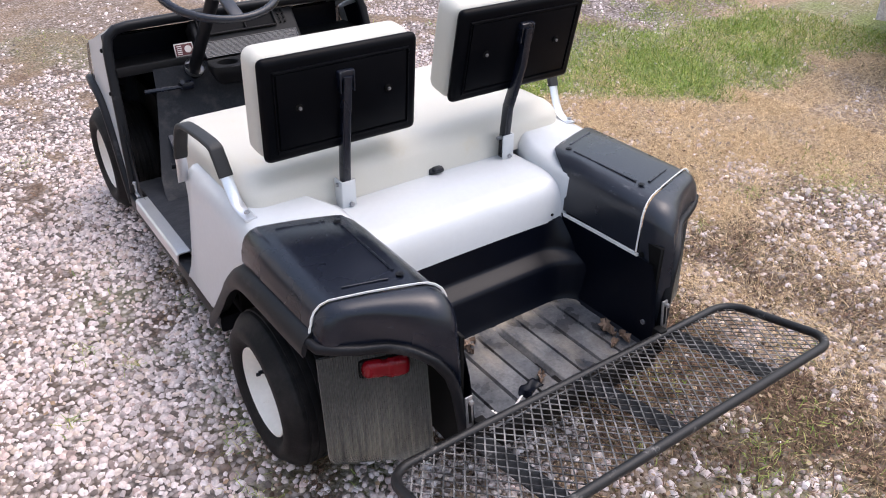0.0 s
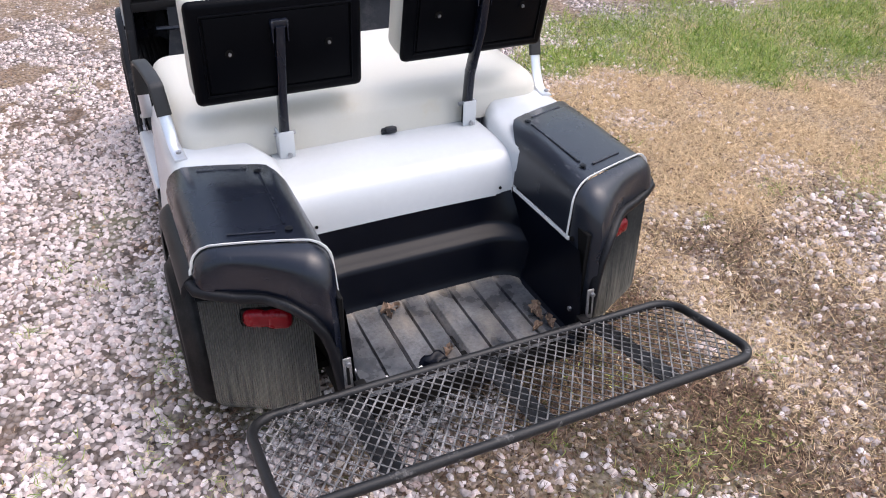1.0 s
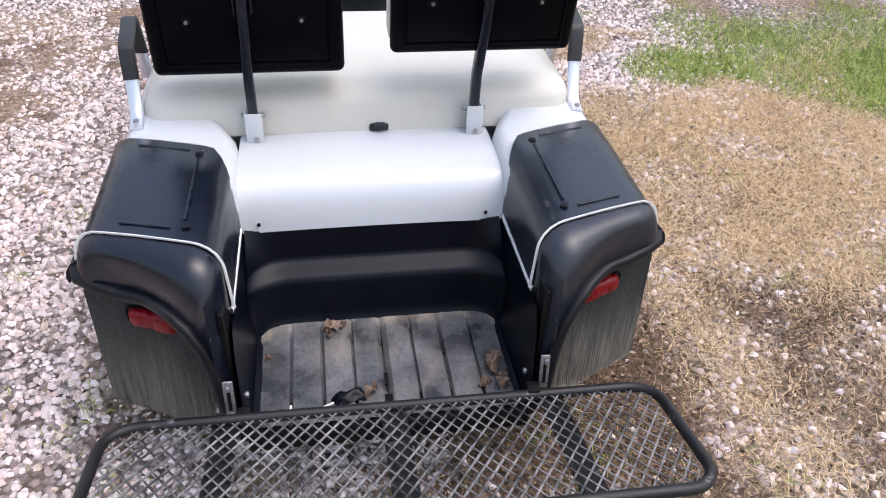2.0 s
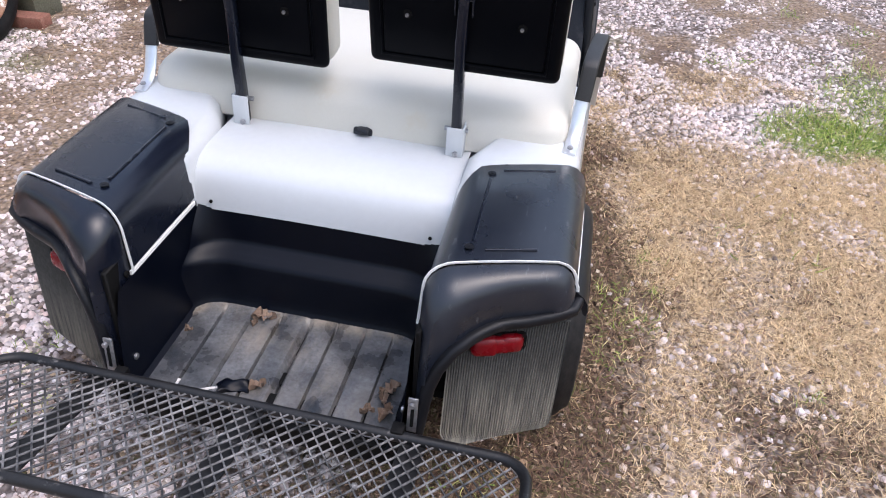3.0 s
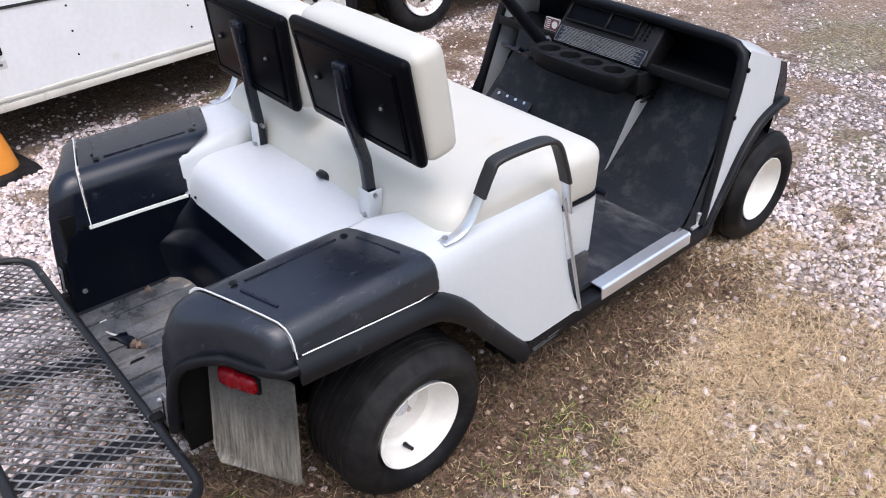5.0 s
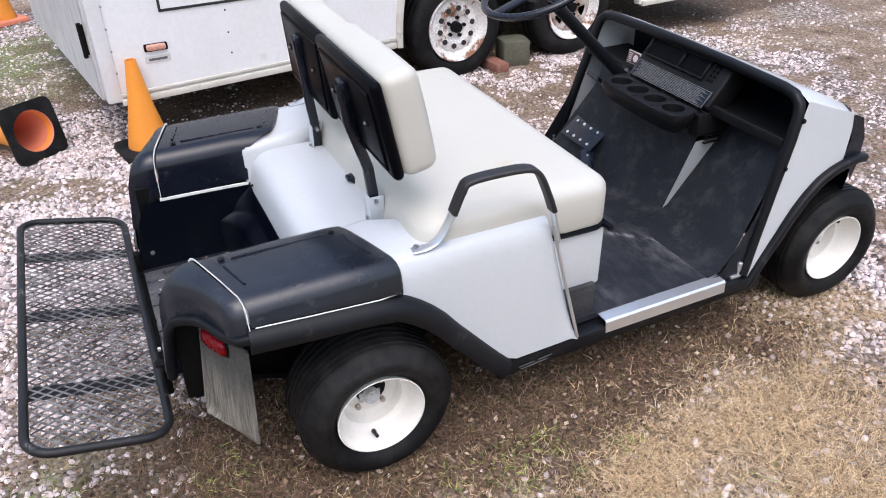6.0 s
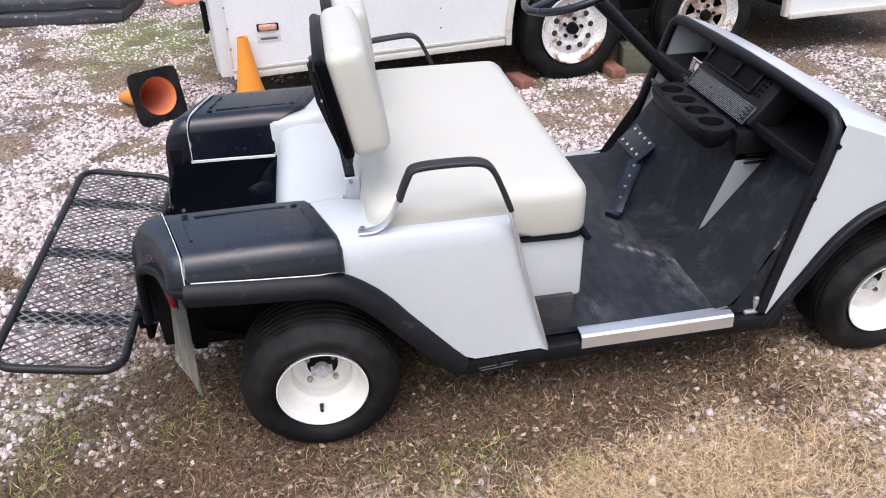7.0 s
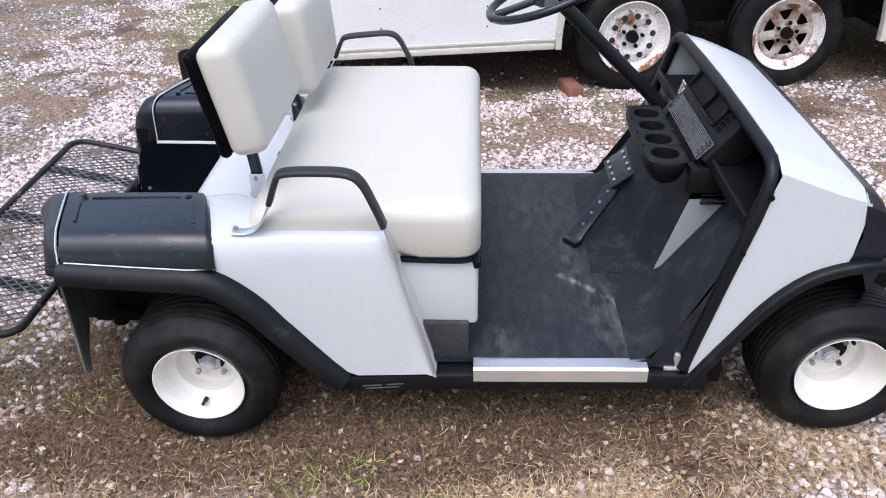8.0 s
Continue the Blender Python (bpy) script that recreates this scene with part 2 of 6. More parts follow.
def rbox(sx, sy, sz, r=0.0, seg=3, at=(0, 0, 0), turn=(0, 0, 0), cuts=0):
    """A box with rounded edges, centred at a place."""
    bm = bmesh.new()
    bmesh.ops.create_cube(bm, size=1, matrix=Matrix.Diagonal((sx, sy, sz, 1)))
    if r > 0:
        bmesh.ops.bevel(bm, geom=list(bm.edges), offset=r, segments=seg, profile=0.5, affect="EDGES")
    if cuts:
        bmesh.ops.subdivide_edges(bm, edges=[e for e in bm.edges if e.calc_length() > min(sx, sy, sz) * 0.45], cuts=cuts, use_grid_fill=True)
    bmesh.ops.transform(bm, matrix=pose(*at, *turn), verts=bm.verts)
    return bm


def merge(*bms):
    """Joins bmeshes into the first."""
    first = bms[0]
    for b in bms[1:]:
        me = bpy.data.meshes.new("tmp")
        b.to_mesh(me)
        b.free()
        first.from_mesh(me)
        bpy.data.meshes.remove(me)
    return first


def loft(rows, cap=True, close=False):
    """Quads between rows of points; close: each row is a ring."""
    bm = bmesh.new()
    vs = [[bm.verts.new(p) for p in row] for row in rows]
    n = len(rows[0])
    for a, b in zip(vs, vs[1:]):
        for i in range(n if close else n - 1):
            j = (i + 1) % n
            try:
                bm.faces.new((a[i], a[j], b[j], b[i]))
            except ValueError:
                pass
    if cap and close:
        bm.faces.new(vs[0])
        bm.faces.new(vs[-1][::-1])
    bmesh.ops.remove_doubles(bm, verts=bm.verts, dist=1e-5)
    return bm


def smooth_path(pts, steps=6):
    """A Catmull-Rom curve through the points."""
    p = [Vector(q) for q in pts]
    p = [p[0] * 2 - p[1]] + p + [p[-1] * 2 - p[-2]]
    out = []
    for a, b, c, d in zip(p, p[1:], p[2:], p[3:]):
        for k in range(steps):
            t = k / steps
            out.append(0.5 * ((2 * b) + (c - a) * t + (2 * a - 5 * b + 4 * c - d) * t * t + (3 * b - a - 3 * c + d) * t ** 3))
    return out + [p[-2]]


def sweep(path, section, up=(0, 0, 1), closed=False, cap=True):
    """A section of (side, up) pairs carried along a path."""
    pts = [Vector(p) for p in path]
    rows = []
    n = len(pts)
    for i, p in enumerate(pts):
        a = pts[(i - 1) % n] if closed or i else p
        b = pts[(i + 1) % n] if closed or i < n - 1 else p
        d = (b - a).normalized()
        side = d.cross(Vector(up))
        side = side.normalized() if side.length > 1e-6 else Vector((1, 0, 0))
        top = side.cross(d)
        rows.append([p + side * u + top * v for u, v in section])
    if closed:
        rows.append(rows[0])
    return loft(rows, cap=cap and not closed, close=True)


def ring(r, n=10, ry=None):
    return [(r * math.cos(2 * math.pi * i / n), (ry or r) * math.sin(2 * math.pi * i / n)) for i in range(n)]


def rrect(w, h, r, n=3):
    """A rounded rectangle as a section."""
    out = []
    for cx, cy, a in ((w / 2 - r, h / 2 - r, 0), (-w / 2 + r, h / 2 - r, 90), (-w / 2 + r, -h / 2 + r, 180), (w / 2 - r, -h / 2 + r, 270)):
        for k in range(n + 1):
            t = radians(a + 90 * k / n)
            out.append((cx + r * math.cos(t), cy + r * math.sin(t)))
    return out


def lathe(profile, n=48, at=(0, 0, 0), turn=(0, 0, 0)):
    """Turns (x, radius) pairs round the local x axis."""
    rows = []
    for k in range(n + 1):
        a = 2 * math.pi * k / n
        rows.append([(x, r * math.cos(a), r * math.sin(a)) for x, r in profile])
    bm = loft(rows, cap=False)
    bmesh.ops.transform(bm, matrix=pose(*at, *turn), verts=bm.verts)
    return bm


def cyl(r, h, n=16, at=(0, 0, 0), turn=(0, 0, 0), r2=None, bevel=0.0):
    """A cylinder along local z, with softened rims, centred."""
    bm = bmesh.new()
    bmesh.ops.create_cone(bm, cap_ends=True, segments=n, radius1=r, radius2=r if r2 is None else r2, depth=h)
    if bevel:
        bmesh.ops.bevel(bm, geom=[e for e in bm.edges if any(len(f.verts) > 4 for f in e.link_faces)], offset=bevel, segments=2, affect="EDGES")
    bmesh.ops.transform(bm, matrix=pose(*at, *turn), verts=bm.verts)
    return bm


def mirrored(bm, s):
    if s < 0:
        bmesh.ops.transform(bm, matrix=Matrix.Diagonal((-1, 1, 1, 1)), verts=bm.verts)
    return bm


def table(xs, ys, x):
    return float(np.interp(x, xs, ys))


# ---- ground ----
def step(a, b, x):
    t = min(max((x - a) / (b - a), 0), 1)
    return t * t * (3 - 2 * t)


def gz(x, y):
    """The height of the ground."""
    near = noise.noise((x * 0.9, y * 0.9, 3.1)) * 0.018 + noise.noise((x * 4, y * 4, 7.7)) * 0.006
    flat = math.exp(-((x / 0.8) ** 2 + ((y - 0.8) / 1.4) ** 2) * 1.2)
    return near * (1 - 0.75 * flat) + 0.024 * math.exp(-((x + 0.8) / 0.6) ** 2 - ((y - 0.6) / 2.5) ** 2) - 0.016 * math.exp(-((x - 0.6) / 0.5) ** 2 - ((y - 0.6) / 2.5) ** 2)


def cover(x, y):
    """How much of the ground is dry straw, green grass and bare brown soil at a place; the soil share also holds shade
    painted under the rack and the trailer.
    """
    w = noise.noise((x * 1.6, y * 1.6, 0.3)) * 0.35 + noise.noise((x * 5, y * 5, 5.3)) * 0.22
    low = 1.75 - 0.9 * (x - 1.3) if x < 2.1 else 1.03 - 0.17 * (x - 2.1)
    green = step(1.5, 2.0, x + w * 0.8) * step(low, low + 0.3, y + w * 0.9) * (1 - step(low + 0.9, low + 1.6, y + w))
    green = green * (0.6 + 0.4 * step(-0.25, 0.1, noise.noise((x * 2.3, y * 2.3, 3.7)))) + 0.85 * step(0.1, 0.3, 0.40 - math.hypot(x - 1.58, y - 1.72) + w * 0.6)
    green += 0.75 * step(0.0, 0.4, 0.75 - math.hypot((x + 4.15) * 0.8, y + 1.2) + w) + 0.5 * step(0.0, 0.25, 0.3 - math.hypot(x + 3.0, y + 1.75) + w) + 0.4 * step(0.0, 0.2, 0.18 - math.hypot((x - 1.28) * 0.6, y - 2.42) + w * 0.5)
    green = min(green, 1)
    straw = step(0.55, 0.85, x + w * 0.5) * step(0.0, 0.55, y + 0.35 * (x - 1.2) + w) * (1 - step(1.35, 1.75, y + w * 0.7 - max(0, (x - 1.2)) * 0.3))
    straw = max(straw, 0.72 * step(0.6, 1.0, x + w) * (0.3 + 0.7 * step(-0.15, 0.35, y + w)) * step(-1.6, -0.9, y) * (1 - step(1.4, 1.9, y + w)), 0.3 * step(0.3, 0.7, x + w) * step(-1.6, -0.5, -abs(y + 0.75) + w) , 0.4 * step(0.56, 0.72, x) * step(-0.6, 0.1, y + w) * (1 - step(1.2, 1.6, y + w)))
    straw = max(straw, 0.5 * step(0.5, 0.75, x + w * 0.5) * step(-1.3, -0.8, y + w) * step(0.1, -0.2, y) * step(1.9, 1.5, x + w))
    straw = max(straw, 0.9 * step(1.5, 1.9, x + w * 0.5) * step(4.3, 3.8, x + w) * step(-0.25, 0.2, y + w * 0.7) * step(1.7, 1.3, y + w))
    tuft = (1 - 0.85 * step(0.5, 0.8, x) * step(2.0, 1.7, y)) * step(0.30, 0.48, noise.noise((x * 1.1 + 9, y * 1.1, 2.2)) + 0.35 * noise.noise((x * 6, y * 6, 1.2)))
    green = max(green, tuft * 0.25 * step(2.2, 3.2, y), tuft * 0.4 * step(1.2, 2.4, -x), tuft * 0.3)
    brown = step(0.15, 0.45, noise.noise((x * 1.3 + 4, y * 1.3, 8.2)) + 0.4 * noise.noise((x * 5, y * 5, 4.4)))
    brown *= 1 - 0.8 * step(-2.2, -1.8, x) * step(-0.5, -0.7, x) * step(2.0, 1.6, y)
    straw = max(straw * (0.55 + 0.45 * step(-0.35, 0.05, noise.noise((x * 3, y * 3, 6.1)))), brown * 0.55)
    patch = step(0.03, 0.32, noise.noise((x * 2.8 + 1, y * 2.8, 7.1)) + 0.5 * noise.noise((x * 7, y * 7, 3.2)))
    patch *= 0.2 + 0.8 * max(step(1.8, 2.4, y), step(1.1, 1.9, -x))
    straw = max(straw, patch * 0.66)
    soil_shade = step(0.0, 0.2, 0.47 - 0.16 * step(0.4, 1.0, y) - abs(x - 0.46) + w * 0.25) * step(-1.0, -0.4, y + w) * (1 - step(1.3, 1.8, y + w)) + (0.15 + 0.25 * step(0.3, 0.7, x)) * step(0.0, 0.3, 0.62 - math.hypot((x - 0.45) * 0.75, y + 0.75) + w * 0.4)
    straw = max(straw, 0.6 * step(3.6, 4.3, y + w) * (1 - green) * (0.4 + 0.6 * step(-0.2, 0.2, noise.noise((x * 1.7, y * 1.7, 5.5)))))
    soil_shade = max(soil_shade, 0.55 * step(0.7, 1.0, x + w) * step(0.35, 0.1, y + w * 0.6) * (0.5 + 0.5 * step(-0.2, 0.2, noise.noise((x * 3.1, y * 3.1, 1.9)))))
    worn = step(1.05, 1.35, -x + w * 0.5) * step(2.15, 1.95, -x) * step(-0.2, 0.3, y + w) * step(2.9, 2.3, y + w) * (0.35 + 0.65 * step(-0.3, 0.2, noise.noise((x * 3.3, y * 3.3, 7.9))))
    straw, soil_shade = max(straw, 0.6 * worn), max(soil_shade, patch * 0.5, 0.4 * worn, 0.3 * step(1.9, 2.5, y) * step(-1.5, -1.0, x))
    # shade put into the ground colour below the rack and below the trailer
    soil_shade = max(soil_shade, 0.2 * step(0.62, 0.5, abs(x)) * step(-0.9, -0.76, y + w * 0.2) * step(-0.3, -0.45, y), 0.9 * step(-2.1, -2.22, x + 0.0906 * (y + 0.45)) * step(-0.5, -0.3, y))
    soil_shade = min(1.0, soil_shade + 0.6 * step(0.22, 0.5, 0.75 * noise.noise((x * 2.6 + 20, y * 2.6, 3.3)) + 0.5 * noise.noise((x * 8, y * 8, 2.4))) * (1 - green) * (1 - 0.7 * step(0.8, 1.0, x) * step(-0.2, 0.1, y)))
    return straw * (1 - green), green, soil_shade


def axis(lo, hi, fine, far):
    mid = np.arange(lo, hi + fine / 2, fine)
    out = [hi]
    s = fine
    while out[-1] < far:
        s *= 1.35
        out.append(out[-1] + s)
    inn = [lo]
    s = fine
    while inn[-1] > -far:
        s *= 1.35
        inn.append(inn[-1] - s)
    return np.concatenate([inn[:0:-1], mid, out[1:]])


gx, gy = axis(-5.5, 4.5, 0.05, 600), axis(-2.6, 6.0, 0.05, 600)
gv, gc = [], []
for yy in gy:
    for xx in gx:
        inside = abs(xx) < 8 and abs(yy) < 9
        gv.append((xx, yy, gz(xx, yy) if inside else 0.0))
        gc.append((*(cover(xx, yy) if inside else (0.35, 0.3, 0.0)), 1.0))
nx = len(gx)
gf = [(j * nx + i, j * nx + i + 1, (j + 1) * nx + i + 1, (j + 1) * nx + i) for j in range(len(gy) - 1) for i in range(nx - 1)]
gm = bpy.data.meshes.new("ground")
gm.from_pydata(gv, [], gf)
att = gm.color_attributes.new("cover", "FLOAT_COLOR", "POINT")
att.data.foreach_set("color", np.array(gc, dtype=np.float32).ravel())
gm.polygons.foreach_set("use_smooth", [True] * len(gf))
tagged(new("ground", gm), "pale gravel yard with dry straw, moss and green grass", "ground", kind="structure")


def ground_material():
    m = bpy.data.materials.new("gravel_yard")
    m.use_nodes = True
    n, l = m.node_tree.nodes, m.node_tree.links
    b = n["Principled BSDF"]
    b.inputs["Roughness"].default_value, b.inputs["Specular IOR Level"].default_value = 0.9, 0.2
    tc, cov, sep = n.new("ShaderNodeTexCoord"), n.new("ShaderNodeAttribute"), n.new("ShaderNodeSeparateColor")
    cov.attribute_name = "cover"
    l.new(cov.outputs["Color"], sep.inputs[0])
    # small stones between the modelled ones
    vor = n.new("ShaderNodeTexVoronoi")
    vor.inputs["Scale"].default_value = 55
    l.new(tc.outputs["Object"], vor.inputs["Vector"])
    ramp = n.new("ShaderNodeValToRGB")
    els = ramp.color_ramp.elements
    els.new(0.5)
    for e, p, c in zip(els, (0, 0.5, 1), ((0.09, 0.073, 0.065), (0.34, 0.29, 0.27), (0.66, 0.585, 0.565))):
        e.position, e.color = p, (*c, 1)
    sepv = n.new("ShaderNodeSeparateColor")
    l.new(vor.outputs["Color"], sepv.inputs[0])
    l.new(sepv.outputs[0], ramp.inputs[0])
    gap = n.new("ShaderNodeMapRange")
    gap.inputs["From Min"].default_value, gap.inputs["From Max"].default_value = 0.25, 0.75
    gap.inputs["To Min"].default_value, gap.inputs["To Max"].default_value = 1.0, 0.35
    l.new(vor.outputs["Distance"], gap.inputs["Value"])
    gm1 = n.new("ShaderNodeMixRGB")
    gm1.blend_type = "MULTIPLY"
    gm1.inputs[0].default_value = 1
    l.new(ramp.outputs[0], gm1.inputs[1])
    l.new(gap.outputs[0], gm1.inputs[2])
    fine = n.new("ShaderNodeTexNoise")
    fine.inputs["Scale"].default_value, fine.inputs["Detail"].default_value = 70, 8
    l.new(tc.outputs["Object"], fine.inputs["Vector"])
    out = gm1.outputs[0]
    # the third pair colours brown soil and the painted shade alike
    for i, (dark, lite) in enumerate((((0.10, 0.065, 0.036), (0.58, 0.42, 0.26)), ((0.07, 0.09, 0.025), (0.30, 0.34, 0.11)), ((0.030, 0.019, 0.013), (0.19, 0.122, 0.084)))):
        r = n.new("ShaderNodeValToRGB")
        r.color_ramp.elements[0].position, r.color_ramp.elements[1].position = 0.32, 0.68
        r.color_ramp.elements[0].color, r.color_ramp.elements[1].color = (*dark, 1), (*lite, 1)
        l.new(fine.outputs["Fac"], r.inputs[0])
        mx = n.new("ShaderNodeMixRGB")
        f = n.new("ShaderNodeMath")
        f.operation = "MULTIPLY"
        f.inputs[1].default_value = 0.9
        l.new(sep.outputs[i], f.inputs[0])
        l.new(f.outputs[0], mx.inputs[0])
        l.new(out, mx.inputs[1])
        l.new(r.outputs[0], mx.inputs[2])
        out = mx.outputs[0]
    l.new(out, b.inputs["Base Color"])
    bp = n.new("ShaderNodeBump")
    bp.inputs["Strength"].default_value, bp.inputs["Distance"].default_value = 0.8, 0.01
    add = n.new("ShaderNodeMath")
    add.operation = "SUBTRACT"
    l.new(fine.outputs["Fac"], add.inputs[0])
    l.new(vor.outputs["Distance"], add.inputs[1])
    l.new(add.outputs[0], bp.inputs["Height"])
    l.new(bp.outputs[0], b.inputs["Normal"])
    return m


gm.materials.append(ground_material())


# ---- golf cart: x to its right, y ahead, rear axle at y 0.03 ----
cart = thing("golf_cart", "white and black two-seat golf cart with cream vinyl seats", "golf cart", pose(-0.019, 0, 0.004, 0, 1.45, 1.0))
SLANT = 0.32
ARCH_Y = (-0.28, -0.14, 0.00, 0.05, 0.096, 0.14, 0.185, 0.225, 0.259, 0.30, 0.337, 0.38, 0.416)
ARCH_Z = (0.560, 0.550, 0.543, 0.539, 0.531, 0.508, 0.472, 0.431, 0.388, 0.342, 0.300, 0.252, 0.213)


def arch(y):
    return table(ARCH_Y, ARCH_Z, y) if y < 0.416 else table((0.416, 0.65), (0.213, 0.222), y)


# white rear deck between the storage boxes
deck_profile = smooth_path([(0, 0.19, 0.577), (0, 0.10, 0.580), (0, 0.03, 0.579), (0, -0.018, 0.570), (0, -0.047, 0.545), (0, -0.062, 0.505), (0, -0.070, 0.464)], 3)
body = part("rear_deck", loft([[(x, p.y, p.z + 0.004 * (1 - (x / 0.3) ** 2)) for p in deck_profile] for x in np.linspace(-0.300, 0.300, 9)]), WHITE, cart, "glossy white moulded rear deck", 50)
for s in (-1, 1):
    for bx, by, bz in ((0.258, -0.070, 0.486),):
        part("screw", cyl(0.0042, 0.005, 10, (s * bx, by, bz), (90, 0, 0), bevel=0.001), DARK, body)
part("latch", merge(rbox(0.05, 0.022, 0.026, 0.008, 2, (0.032, 0.182, 0.586)), rbox(0.03, 0.03, 0.014, 0.005, 2, (0.034, 0.172, 0.594))), BLACK, cart, "small black rubber seat stop")


def flare_out(y):
    return step(0.15, 0.45, y)


def side_body(s):
    """The white shoulder and side panel beside the seat, down to the wheel arch and the sill."""
    ys = [-0.27, -0.15, -0.09, -0.076, -0.03, 0.02, 0.06, 0.10, 0.13, 0.16, 0.19, 0.21, 0.24, 0.28, 0.32, 0.36, 0.40, 0.44, 0.50, 0.538, 0.56, 0.59, 0.62, 0.645]
    rows = []
    for y in ys:
        up = table((-0.3, 0.02, 0.12, 0.2, 0.55), (0.60, 0.610, 0.622, 0.624, 0.624), y)
        if y > 0.54:
            up = 0.624 - (y - 0.54) * 3.90
        lo = min(arch(y), up - 0.004)
        h = min(0.06, (up - lo) * 0.45)
        inn = table((-0.09, -0.075, 0.10, 0.26, 0.4), (0.33, 0.300, 0.300, 0.36, 0.470), y)
        rows.append([(s * x, y, z) for x, z in (
            (inn - 0.004, min(0.47, up - 0.02)), (inn, up - h), (inn + 0.006, up - 0.4 * h), (inn + 0.022, up - 0.1 * h), (inn + 0.035, up), (0.510, up),
            (0.536, up - 0.07 * h), (0.552, up - 0.32 * h), (0.560, up - h), (0.562 + 0.008 * flare_out(y), (up + lo) / 2), (0.564 + 0.016 * flare_out(y), lo))])
    bm = loft(rows)
    return part("side_panel", bm, WHITE, cart, "glossy white moulded side panel", 50)


def box_profile(inner_low, outer_low):
    """The section of a storage box cover, from its inner foot over the top to its outer foot, as (x, z)."""
    pts = [(0.297, inner_low)] + [(0.297 + 0.007 * k / 6, inner_low + (0.582 - inner_low) * k / 6) for k in range(1, 7)]
    pts += [(0.358 - 0.053 * math.cos(radians(a)), 0.582 + 0.049 * math.sin(radians(a))) for a in (15, 35, 55, 75, 90)]
    pts += [(0.40, 0.632), (0.46, 0.632), (0.51, 0.630)]
    pts += [(0.522 + 0.054 * math.sin(radians(a)), 0.579 + 0.051 * math.cos(radians(a))) for a in (15, 35, 55, 75, 90)]
    pts += [(0.5795, 0.572), (0.581, outer_low)]
    return pts


def slanted(pts, s, y0, inset=0.0, drop=0.0):
    out = []
    for x, z in pts:
        cx = 0.44
        xx = x + inset * (1 if x < cx else -1) * min(1, abs(x - cx) / 0.1)
        zz = z - drop * step(0.50, 0.62, z)
        y = y0 + SLANT * (min(x, 0.560) - 0.333)
        if x < 0.36:  # the inner wall stops short of the lid's front edge
            y = min(y, table((0.48, 0.58, 0.605, 0.625, 0.634), (-0.072, -0.066, -0.04, 0.012, 0.06), z))
        out.append((s * xx, y, zz))
    return out


def foot_back(x, z):
    """How far the rear cap's inner leg stands behind its top."""
    return (0.018 + 0.022 * step(0.61, 0.49, z) + 0.05 * max(0, 0.48 - z)) * step(0.47, 0.35, x)


